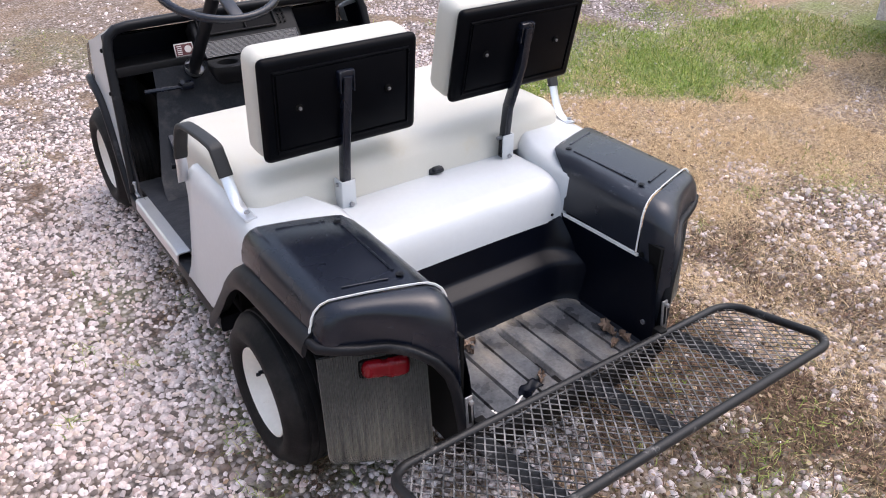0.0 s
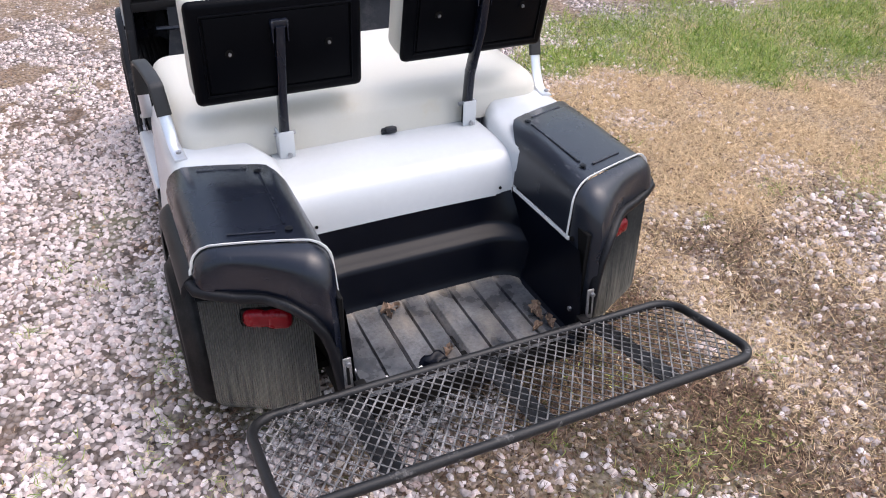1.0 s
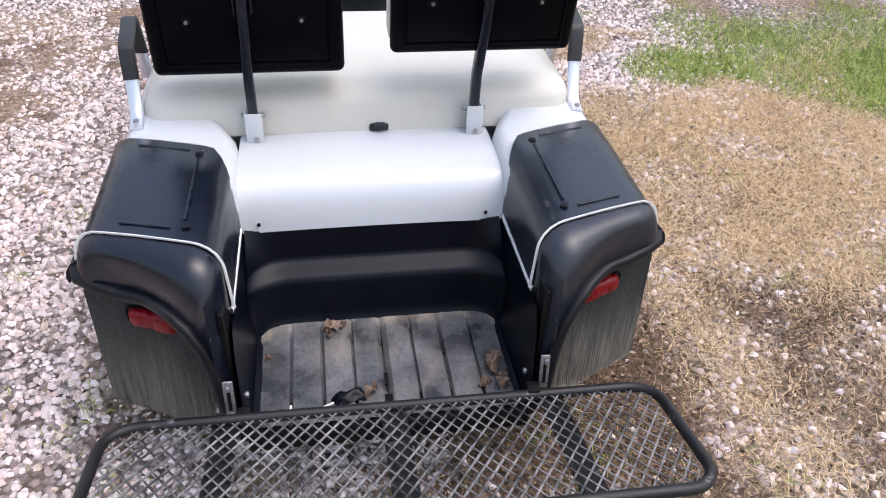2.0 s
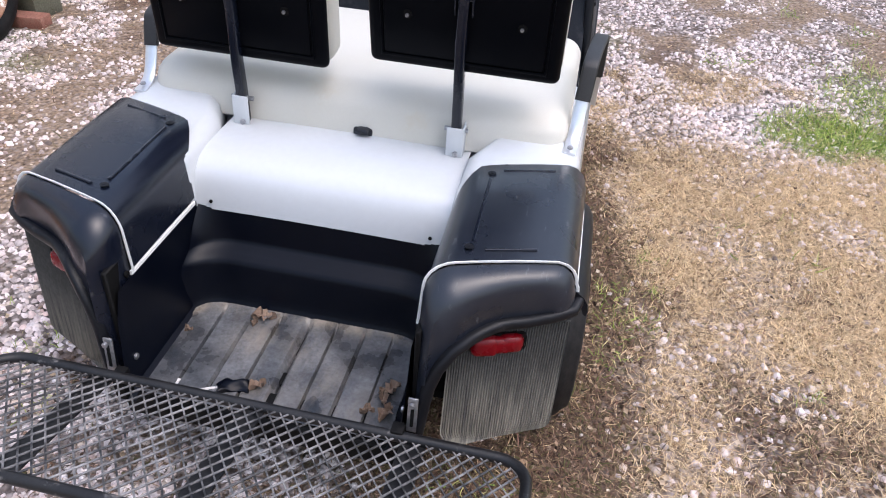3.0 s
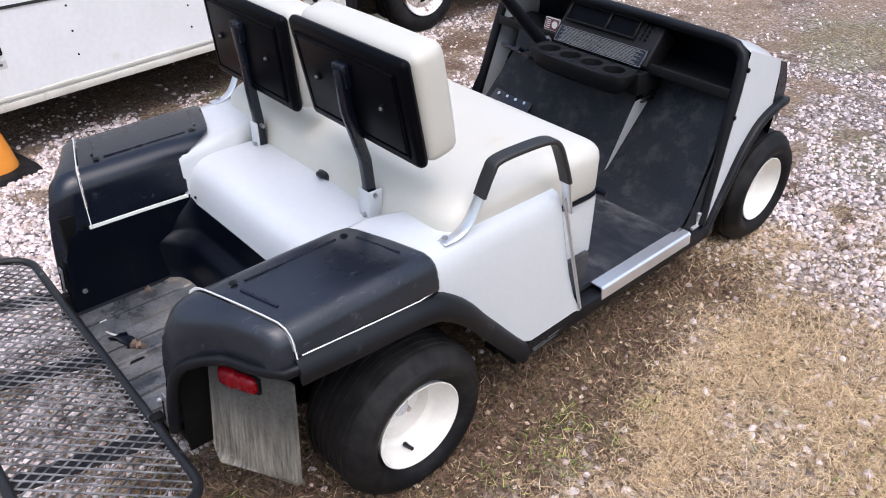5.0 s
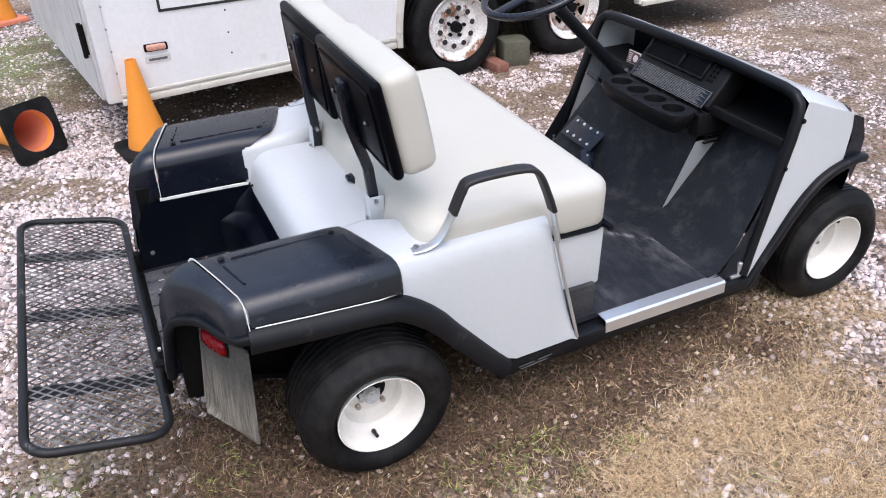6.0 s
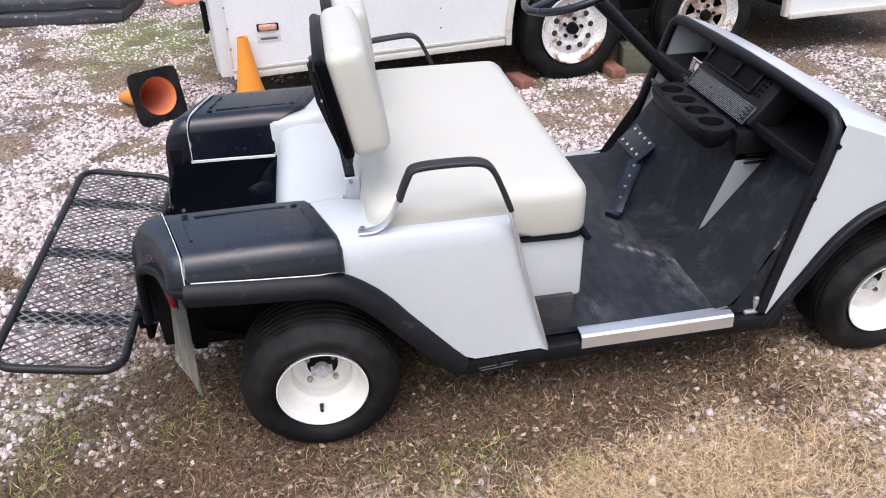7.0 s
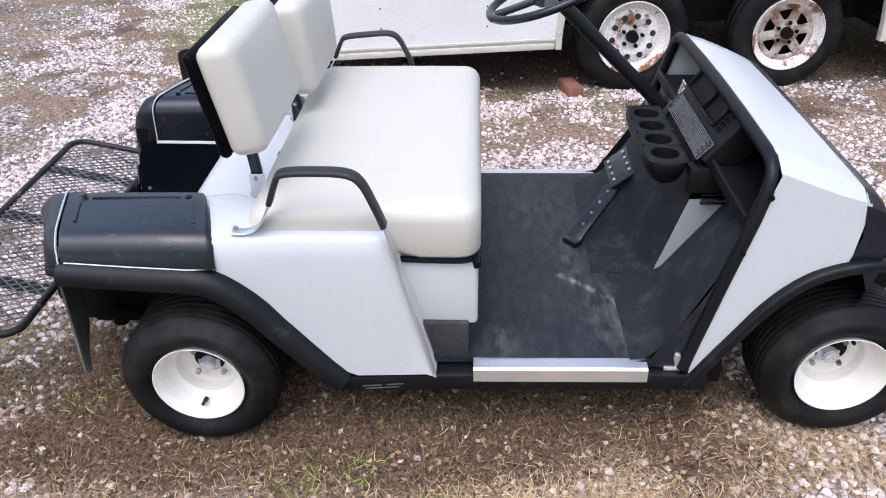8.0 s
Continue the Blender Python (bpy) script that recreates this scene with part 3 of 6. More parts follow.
def storage_box(s):
    """One black fender box: cover, rear cap with its lip, white seam, screws."""
    shell_mat = SHEEN_SCUFFED if s > 0 else BLACK  # the right one has sky sheen painted into its base, besides scuffs
    box = part("box_cover", loft([slanted(box_profile(0.490, table((-0.33, 0.03), (0.568, 0.546), y)), s, y, i, d) for y, i, d in ((0.042, 0.012, 0.012), (0.037, 0.003, 0.003), (0.028, 0, 0), (-0.10, 0, 0.0), (-0.22, 0, 0.002), (-0.331, 0, 0.004))]), shell_mat, cart, "black textured storage box cover on the fender", 45)
    bmx = loft([slanted(box_profile(0.490, 0.546), s, 0.0422, 0.012, 0.012), [(s * (0.31 + 0.26 * i / 21), 0.048 + SLANT * (0.22 * i / 21 - 0.02), 0.53) for i in range(22)]], cap=False)
    part("cover_end", bmx, shell_mat, box)
    # moulded ridge and dish in the lid
    for pts in ([(0.372, -0.020, 0.6315), (0.374, -0.250, 0.6305)], [(0.395, 0.022, 0.6315), (0.505, 0.057, 0.630)], [(0.400, -0.272, 0.6305), (0.495, -0.244, 0.629)]):
        p = [(s * x, y, z) for x, y, z in pts]
        part("ridge", sweep(smooth_path(p, 3), rrect(0.007, 0.005, 0.002, 2)), BLACK, box)
    for sx, sy in ((0.372, 0.003), (0.370, -0.273)):
        part("screw", merge(cyl(0.009, 0.002, 16, (s * sx, sy, 0.6326), bevel=0.0008), cyl(0.004, 0.003, 8, (s * sx, sy, 0.6332), bevel=0.0008)), TRIM, box)
    # rear cap
    prof = box_profile(0.285, 0.546)
    rows = []
    for y, i, d in ((-0.339, 0, 0.003), (-0.350, 0.000, 0.004), (-0.364, 0.003, 0.007), (-0.376, 0.010, 0.014), (-0.384, 0.020, 0.025), (-0.388, 0.032, 0.038)):
        rows.append(slanted(prof, s, y, i, d))
    for i, row in enumerate(rows):  # the foot stands further back than the top
        for k, (x, y, z) in enumerate(row):
            row[k] = (x, y - foot_back(abs(x), z) * i / 5, z)
    top = rows[-1]
    n = len(top)
    low = []
    for k, (x, y, z) in enumerate(top):
        ax = abs(x)
        t = k / (n - 1)
        lx = table((0, 0.15, 0.4, 0.6, 0.8, 1), (0.322, 0.332, 0.365, 0.43, 0.50, 0.556), t)
        lz = table((0.322, 0.335, 0.35, 0.375, 0.41, 0.45, 0.50, 0.556), (0.285, 0.40, 0.452, 0.492, 0.514, 0.522, 0.524, 0.534), lx)
        low.append((s * lx, -0.388 + 0.38 * (lx - 0.333) - foot_back(lx, lz), lz))
    mid = [tuple((0.5 * a + 0.5 * b) for a, b in zip(p, q)) for p, q in zip(top, low)]
    cap = part("rear_cap", loft(rows + [mid, low]), shell_mat, cart, "black textured rear fender cap", 50)
    lip = [(0.588, -0.262, 0.543), (0.580, -0.290, 0.538), (0.560, -0.302, 0.535)] + [(abs(p[0]), p[1] - 0.003, p[2]) for p in low[::-1][1:]]
    part("lip", sweep([(s * x, y, z) for x, y, z in lip], rrect(0.026, 0.024, 0.009)), TRIM, cap, "rounded black flange")
    # white seam strip over the cap joint and along the foot of the cover
    seam = slanted([(x, z + 0.0030) for x, z in box_profile(0.482, 0.560)], s, -0.336, -0.0030, 0.002)
    part("seam_strip", sweep(seam, rrect(0.0062, 0.0022, 0.0008, 1), up=(0, 1, 0.2)), PINSTRIPE, cart, "thin white seal strip")
    foot = [(s * 0.2985, -0.352, 0.482), (s * 0.2985, -0.20, 0.480), (s * 0.2985, -0.074, 0.477)]
    part("seam_strip", sweep(foot, rrect(0.006, 0.010, 0.001, 1)), PINSTRIPE, cart, "thin white seal strip")
    out_foot = [(s * 0.5820, -0.25, 0.5635), (s * 0.5820, -0.10, 0.5535), (s * 0.5810, 0.05, 0.5445), (s * 0.574, 0.100, 0.543)]
    if s > 0:
        part("seam_strip", sweep(out_foot, rrect(0.003, 0.003, 0.001, 1)), PINSTRIPE, cart, "thin white seal strip")
    part("bolt", cyl(0.007, 0.006, 10, (s * 0.298, -0.365, 0.49), (0, 90, 0), bevel=0.001), DARK, cap)
    plate = part("latch_plate", rbox(0.020, 0.005, 0.085, 0.002, 2, (s * 0.314, -0.452, 0.345), (-6, 0, 0)), STEEL, cap, "galvanised slotted latch plate")
    part("slot", rbox(0.007, 0.003, 0.055, 0.001, 1, (s * 0.314, -0.455, 0.345), (-6, 0, 0)), DARK, plate)
    for dz in (-0.033, 0.033):
        part("bolt", cyl(0.006, 0.008, 8, (s * 0.314, -0.456 - dz * 0.1, 0.345 + dz), (90, 0, 0), bevel=0.001), STEEL, plate)
    # flap and lamp
    rows = []  # ribbed face and flat back of the flap
    zb = 0.194  # its lower edge
    for z in [0.50, 0.46, 0.42, 0.38, 0.34, 0.30, 0.27] + [zb + d for d in (0.065, 0.035, 0.025, 0.017, 0.011, 0.006, 0.0025, 0.0005, 0.0)]:
        row = []
        for k, u in enumerate(np.linspace(0, 1, 91)):
            r = 0.035
            edge = max(0, r - (z - zb)) if z < zb + r else 0
            ins = r - math.sqrt(max(r * r - edge * edge, 0)) if edge else 0
            x = 0.360 + ins + u * (0.222 - 2 * ins)
            y = -0.348 - 0.13 * (0.5 - z) * (1 - u) + (0.064 - 0.022 * (0.5 - z)) * u + 0.0028 * (k % 2) + 0.003 * math.sin(u * 3 + z * 9)
            row.append((s * x, y, z))
        rows.append(row + [(x, y + 0.006, z) for x, y, z in row[::-5]])
    bm = loft(rows, close=True)
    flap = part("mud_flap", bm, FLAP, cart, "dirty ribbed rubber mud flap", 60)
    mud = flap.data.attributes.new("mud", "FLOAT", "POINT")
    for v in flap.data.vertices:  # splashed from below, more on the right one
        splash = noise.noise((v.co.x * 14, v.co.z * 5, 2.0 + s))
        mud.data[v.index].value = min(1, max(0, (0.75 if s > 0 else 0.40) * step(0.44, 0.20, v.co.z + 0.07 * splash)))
    a = math.degrees(math.atan(SLANT))
    lens = merge(rbox(0.058, 0.030, 0.050, 0.016, 4, (-s * 0.024, 0, -0.002)), rbox(0.052, 0.028, 0.044, 0.016, 4, (s * 0.026, 0.001, 0.002)), rbox(0.060, 0.026, 0.040, 0.012, 3))
    lens.transform(pose(s * 0.450, -0.333, 0.456, 0, 0, s * a))
    lamp = part("tail_lamp", lens, RED, cart, "oval red tail lamp lens")
    part("lamp_base", rbox(0.112, 0.012, 0.046, 0.01, 2, (s * 0.450, -0.326, 0.458), (0, 0, s * a)), DARK, lamp)


def flare(s):
    """The black band round the rear wheel arch."""
    ys = [-0.268, -0.20, -0.12, -0.04, 0.03, 0.07, 0.10, 0.13, 0.16, 0.19, 0.225, 0.26, 0.30, 0.34, 0.38, 0.418]
    pts = [Vector((0, y, arch(y))) for y in ys]
    rows = []
    for i, p in enumerate(pts):
        d = (pts[min(i + 1, len(pts) - 1)] - pts[max(i - 1, 0)]).normalized()
        nrm = Vector((0, -d.z, d.y))
        rows.append([(s * x, p.y + nrm.y * v, p.z + nrm.z * v) for x, v in ((0.550, 0.004), (0.566, 0.007), (0.584, 0.004), (0.598, -0.006), (0.607, -0.020), (0.610, -0.036), (0.607, -0.047), (0.601, -0.043), (0.595, -0.026), (0.578, -0.013), (0.545, -0.010))])
    return part("wheel_arch_flare", loft(rows, close=True), TRIM, cart, "rounded black wheel arch flare", 60)


for s in (-1, 1):
    side_body(s)
    storage_box(s)
    flare(s)

# cargo tub
def corner(x):
    """How far the front wall of the tub curves back towards its sides."""
    d = min(max(0, abs(x) - 0.200), 0.094)
    return 0.095 - math.sqrt(0.095 ** 2 - d * d)


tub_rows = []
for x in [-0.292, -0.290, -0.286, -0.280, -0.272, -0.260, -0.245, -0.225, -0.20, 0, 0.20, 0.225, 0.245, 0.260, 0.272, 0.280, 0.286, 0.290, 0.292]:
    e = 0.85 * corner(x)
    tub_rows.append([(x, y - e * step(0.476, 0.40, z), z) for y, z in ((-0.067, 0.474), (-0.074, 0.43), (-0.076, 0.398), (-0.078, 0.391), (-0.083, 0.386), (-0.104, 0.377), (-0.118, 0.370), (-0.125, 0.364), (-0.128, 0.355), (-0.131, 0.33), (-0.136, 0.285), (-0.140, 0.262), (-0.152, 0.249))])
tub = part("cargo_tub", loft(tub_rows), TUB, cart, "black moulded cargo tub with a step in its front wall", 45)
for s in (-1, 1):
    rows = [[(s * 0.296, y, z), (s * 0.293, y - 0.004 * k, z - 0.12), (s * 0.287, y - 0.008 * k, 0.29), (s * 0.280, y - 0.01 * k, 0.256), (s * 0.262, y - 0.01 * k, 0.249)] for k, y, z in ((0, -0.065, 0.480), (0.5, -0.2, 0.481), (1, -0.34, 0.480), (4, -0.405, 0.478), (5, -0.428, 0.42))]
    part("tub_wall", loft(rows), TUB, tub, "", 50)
    part("bolt", cyl(0.007, 0.006, 10, (s * 0.286, -0.411, 0.309), (0, 90, 0), bevel=0.001), STEEL, tub)

# bed floor: broad flat ribs with narrow channels between
xs = np.linspace(-0.272, 0.272, 205)
def rib(x):
    k = (x + 0.272) / 0.068
    f = k - math.floor(k)
    wide = 0.5 - abs(f - 0.5)
    z = 0.242 + 0.012 * step(0.022, 0.055, wide)
    return z - 0.012 * (1 - step(0.007, 0.012, abs(x + 0.0)))
bed_rows = [[(x, y - 0.85 * corner(x * 1.05) * step(-0.36, -0.15, y), rib(x) * (1 - k) + 0.255 * k) for x in xs] for y, k in ((-0.138, 1.0), (-0.152, 0.9), (-0.166, 0.5), (-0.180, 0.15), (-0.20, 0), (-0.25, 0), (-0.30, 0), (-0.35, 0), (-0.40, 0), (-0.452, 0))]
bed_floor = part("bed_floor", loft(bed_rows), BED, cart, "dirty ribbed black cargo bed floor", 60)
dirt = bed_floor.data.attributes.new("dirt", "FLOAT", "POINT")
for v in bed_floor.data.vertices:  # silt along the front edge and a few worn patches
    cx, cy, _ = v.co
    edge = cy + 0.85 * corner(cx * 1.05)
    worn = sum(a * math.exp(-((cx - px) / 0.05) ** 2 - ((cy - py) / 0.06) ** 2) for px, py, a in ((-0.10, -0.24, 0.5), (0.02, -0.23, 0.4), (0.10, -0.35, 0.45), (-0.03, -0.42, 0.3), (0.20, -0.40, 0.3)))
    dirt.data[v.index].value = min(1, 0.05 + 0.9 * worn + 0.6 * step(-0.185, -0.150, edge + 0.02 * noise.noise((cx * 20, cy * 20, 1.0))))
part("bed_sill", rbox(0.58, 0.02, 0.05, 0.006, 2, (0, -0.460, 0.226)), DARK, bed_floor)

# dark inner shell, chassis and axles
for s in (-1, 1):
    part("wheel_well", merge(rbox(0.012, 0.90, 0.34, 0.003, 1, (s * 0.310, 0.03, 0.36)), rbox(0.20, 0.012, 0.34, 0.003, 1, (s * 0.41, 0.40, 0.36))), DARK, cart)
    # unseen rails added to keep sky light from under the sills
    part("light_block_rail", rbox(0.05, 1.02, 0.075, 0.008, 2, (s * 0.475, 0.90, 0.170)), DARK, cart)
    part("frame_rail", rbox(0.05, 2.05, 0.06, 0.008, 2, (s * 0.26, 0.62, 0.185)), DARK, cart)
    part("leaf_spring", sweep(smooth_path([(s * 0.33, -0.30, 0.25), (s * 0.33, -0.12, 0.19), (s * 0.33, 0.06, 0.17), (s * 0.33, 0.24, 0.20), (s * 0.33, 0.36, 0.26)], 4), rrect(0.045, 0.016, 0.003, 1)), DARK, cart)
part("rear_axle", merge(cyl(0.035, 0.92, 16, (0, 0.03, 0.205), (0, 90, 0)), cyl(0.09, 0.16, 20, (0.02, 0.03, 0.205), (0, 90, 0), bevel=0.02)), DARK, cart, "greasy dark rear axle")
# unseen block added to darken the space under the bed
part("underbed_light_block", merge(rbox(0.46, 0.30, 0.13, 0.03, 3, (0.0, -0.13, 0.165)), rbox(0.58, 0.04, 0.10, 0.008, 2, (0, -0.33, 0.19))), DARK, cart, "dark block added under the bed to keep light out")
part("front_axle", cyl(0.022, 0.86, 12, (0, 1.70, 0.205), (0, 90, 0)), DARK, cart)
part("chassis_pan", rbox(0.56, 1.75, 0.02, 0.004, 1, (0, 0.62, 0.222)), DARK, cart)
part("rear_crossbar", rbox(0.62, 0.04, 0.04, 0.006, 2, (0, -0.40, 0.225)), DARK, cart, "square dark steel rear crossbar")


def wheel(s, x, y, width, r, valve):
    """A small turf tyre on a deep white steel rim. x: the outer face."""
    h = width / 2
    cx, zc = x - h, 0.203 if y < 1 else 0.209
    tp = [(-h * 0.72, 0.112), (-h * 0.90, 0.125), (-h, 0.155), (-h * 0.97, 0.182), (-h * 0.86, r - 0.014), (-h * 0.72, r - 0.005)]
    for k in range(-3, 4):
        tp += [(k * h * 0.2 - h * 0.07, r), (k * h * 0.2 + h * 0.045, r), (k * h * 0.2 + h * 0.055, r - 0.004), (k * h * 0.2 + h * 0.12, r - 0.004)]
    tp += [(h * 0.76, r - 0.004), (h * 0.87, r - 0.013), (h * 0.97, r - 0.026), (h + 0.005, 0.178), (h + 0.009, 0.174), (h + 0.012, 0.158), (h + 0.006, 0.142), (h * 0.99, 0.135), (h * 0.92, 0.127), (h * 0.80, 0.116)]
    w = part("wheel", mirrored(lathe(tp, 72, (cx, y, zc)), s), RUBBER, cart, "black turf tyre on a white steel rim", 50)
    o = cx + h * 0.90
    rp = [(o - 0.02, 0.114), (o + 0.002, 0.1195), (o + 0.006, 0.121), (o + 0.007, 0.118), (o + 0.001, 0.1165), (o - 0.010, 0.111), (o - 0.022, 0.106), (o - 0.052, 0.102), (o - 0.062, 0.094), (o - 0.066, 0.084), (o - 0.096, 0.079), (o - 0.101, 0.070), (o - 0.101, 0.060), (o - 0.096, 0.050), (o - 0.094, 0.030), (o - 0.094, 0.0)]
    rim = part("rim", mirrored(lathe(rp, 64, (0, y, zc)), s), RIM, w, "white painted dished steel rim", 50)
    part("hub_gap", mirrored(cyl(0.042, 0.004, 24, (o - 0.0915, y + 0.004, zc + 0.012), (0, 90, 0)), s), DARK, rim)
    part("hub_cap", mirrored(merge(cyl(0.021, 0.030, 20, (o - 0.080, y, zc), (0, 90, 0), bevel=0.004), rbox(0.006, 0.06, 0.034, 0.004, 2, (o - 0.090, y, zc - 0.009))), s), LIGHTPLASTIC, rim, "dusty grey hub cap")
    for k in range(4):
        a = radians(45 + 90 * k)
        part("lug_nut", mirrored(cyl(0.0075, 0.016, 6, (o - 0.088, y + 0.050 * math.cos(a), zc + 0.050 * math.sin(a)), (0, 90, 0), bevel=0.002), s), RUST, rim)
    va = radians(valve)
    part("valve", mirrored(merge(cyl(0.007, 0.024, 10, (o - 0.034, y + 0.094 * math.cos(va), zc + 0.094 * math.sin(va)), (0, 78, 0), 0.005, 0.001), cyl(0.005, 0.010, 8, (o - 0.020, y + 0.090 * math.cos(va), zc + 0.090 * math.sin(va)), (0, 78, 0))), s), BLACK, rim)


wheel(1, 0.618, 0.022, 0.21, 0.211, 263)
wheel(-1, 0.612, 0.026, 0.21, 0.211, 350)
wheel(1, 0.556, 1.700, 0.19, 0.211, 80)
wheel(-1, 0.556, 1.700, 0.19, 0.211, 30)

# bench cushion
bm = rbox(1.03, 0.60, 0.172, 0.055, 5, (0, 0.475, 0.616), cuts=4)
for v in bm.verts:
    x, y, z = v.co
    if z < 0.62:
        v.co.z = z + (0.580 - z) * step(0.55, 0.50, y) * 0.95 if y < 0.55 else z
    if y > 0.55 and z < 0.65:  # a tight lower edge
        v.co.z = 0.531 + (z - 0.531) * 0.4 if z < 0.585 else 0.5526 + (z - 0.585) * 1.498
    if z > 0.66:
        v.co.z += 0.014 * (1 - (x / 0.52) ** 2) * (1 - ((y - 0.475) / 0.3) ** 2)
    if y < 0.25 and z > 0.6:
        v.co.y += 0.035 * step(0.60, 0.72, z)
    if v.co.z > 0.62:
        v.co.z = 0.62 + (v.co.z - 0.62) * 0.80
    v.co.x *= 1.012
    v.co.y -= 0.016 * step(0.45, 0.70, y)
seat = part("seat_cushion", bm, VINYL, cart, "cream vinyl bench seat cushion", 60)
part("piping", sweep(smooth_path([(-0.512, 0.545, 0.537), (-0.515, 0.700, 0.535), (-0.500, 0.740, 0.535), (-0.465, 0.752, 0.535), (0.465, 0.752, 0.535), (0.500, 0.740, 0.535), (0.515, 0.700, 0.535), (0.512, 0.545, 0.537)], 4), ring(0.0085, 8)), TUB, seat, "black edge under the cushion")
seat_box = part("seat_box", merge(rbox(1.02, 0.22, 0.206, 0.012, 3, (0, 0.643, 0.435)), rbox(1.09, 0.04, 0.34, 0.004, 1, (0, 0.566, 0.40), (14.4, 0, 0)), rbox(1.0, 0.40, 0.10, 0.01, 2, (0, 0.42, 0.52))), WHITE, cart, "white front panel under the seat")
part("kick_panel", rbox(1.05, 0.20, 0.115, 0.006, 2, (0, 0.630, 0.29)), DUSTY, seat_box, "dark kick panel below the seat box")


def backrest(s):
    """Two-part cushion on a black shell, carried by a bent square post."""
    cx, rise, lean_ = (0.269, 0.787, 11.4) if s > 0 else (-0.256, 0.741, 4.5)  # the two were bolted on at different heights and tilts
    m = pose(cx, 0.161 if s > 0 else 0.173, rise, lean_, 0, 0)
    shell_bm = rbox(0.422, 0.030, 0.258, 0.016, 3, (0, -0.002, 0.131))
    shell_bm.transform(m)
    shell = part("backrest_shell", shell_bm, PAN, cart, "black moulded backrest shell", 50)
    border = sweep([(-0.180, 0, 0.031), (0.180, 0, 0.031), (0.180, 0, 0.228), (-0.180, 0, 0.228)], rrect(0.008, 0.008, 0.003, 2), up=(0, 1, 0), closed=True)
    border.transform(m @ Matrix.Translation((0, -0.018, 0)))
    part("shell_rim", border, PAN, shell)
    dish = rbox(0.348, 0.006, 0.186, 0.0025, 2, (0, -0.0185, 0.131))
    dish.transform(m)
    part("shell_panel", dish, PAN, shell)
    for dx in (-0.121, 0.121):
        washer, head = cyl(0.010, 0.006, 14, (dx, -0.023, 0.136), (90, 0, 0), bevel=0.0015), cyl(0.0042, 0.010, 8, (dx, -0.026, 0.136), (90, 0, 0), bevel=0.001)
        for b in (washer, head):
            b.transform(m)
        part("bolt_head", head, STEEL, part("washer", washer, DARK, shell), "bright bolt head")
    cu = rbox(0.424, 0.092, 0.268, 0.030, 5, (0, 0.056, 0.131), cuts=3)
    for v in cu.verts:
        v.co.y += 0.014 * step(0.02, 0.11, v.co.y) * (1 - (v.co.x / 0.24) ** 2) * (1 - ((v.co.z - 0.133) / 0.16) ** 2)
    cu.transform(m)
    part("backrest_cushion", cu, VINYL, cart, "cream vinyl backrest cushion", 60)
    # post
    px, top = s * 0.263, m @ Vector((0, -0.030, 0.195))
    post = part("backrest_post", sweep([(px, 0.160, 0.575), (px, 0.157, 0.66), (px, 0.149, 0.735), (px * 0.5 + cx * 0.5, top.y + 0.012, top.z - 0.10), (cx, top.y, top.z)], rrect(0.028, 0.022, 0.004, 2), up=(1, 0, 0)), BLACK, cart, "black square steel backrest post", 60)
    tb = merge(rbox(0.044, 0.020, 0.020, 0.004, 2, (0, -0.026, 0.198)), rbox(0.004, 0.024, 0.05, 0.001, 1, (-0.018, -0.026, 0.180)), rbox(0.004, 0.024, 0.05, 0.001, 1, (0.018, -0.026, 0.180)))
    tb.transform(m)
    part("post_bracket", tb, BLACK, post)
    br = part("post_foot", merge(rbox(0.040, 0.006, 0.080, 0.003, 2, (px, 0.142, 0.613)), rbox(0.006, 0.042, 0.080, 0.003, 2, (px + s * 0.018, 0.161, 0.613))), WHITE, post, "white painted bracket at the foot of the post")
    part("bolt", cyl(0.007, 0.010, 6, (px + 0.004, 0.137, 0.588), (90, 0, 0), bevel=0.001), STEEL, br)
    part("bolt", cyl(0.006, 0.056, 8, (px, 0.158, 0.642), (0, 90, 0), bevel=0.001), STEEL, br)


def hip_rail(s):
    """The bent flat bar beside the seat with its black grip, running down the panel's front edge."""
    path = [(0.528, 0.158, 0.628), (0.531, 0.200, 0.632), (0.535, 0.232, 0.655), (0.539, 0.263, 0.715), (0.543, 0.285, 0.772), (0.545, 0.305, 0.795), (0.553, 0.385, 0.803), (0.562, 0.452, 0.803), (0.564, 0.485, 0.783), (0.566, 0.512, 0.725), (0.567, 0.532, 0.670), (0.566, 0.543, 0.625), (0.566, 0.555, 0.575)]
    sag_ = 0 if s > 0 else 0.022  # the far one is bent lower
    p = [(s * x, y - sag_ * 0.6, 0.631 + (z - 0.637) * (1 - sag_ * 6)) for x, y, z in path]
    rail = part("hip_rail", sweep(smooth_path(p, 4), rrect(0.005, 0.031, 0.002, 1), up=(1, 0, 0)), ALU, cart, "bent flat metal hip rail with a black grip", 60)
    g = smooth_path(p[3:11], 5)
    part("grip", sweep(g, rrect(0.014, 0.037, 0.006, 3), up=(1, 0, 0)), GRIP, rail, "black foam grip")
    part("bolt", cyl(0.007, 0.006, 10, (s * 0.529, 0.168, 0.634), bevel=0.001), STEEL, rail)
    if s > 0:
        part("edge_strip", sweep([(0.562, 0.541, 0.612), (0.570, 0.590, 0.42), (0.580, 0.641, 0.222)], rrect(0.010, 0.008, 0.002, 1)), ALU, cart, "thin metal edge strip")


for s in (-1, 1):
    backrest(s)
    hip_rail(s)

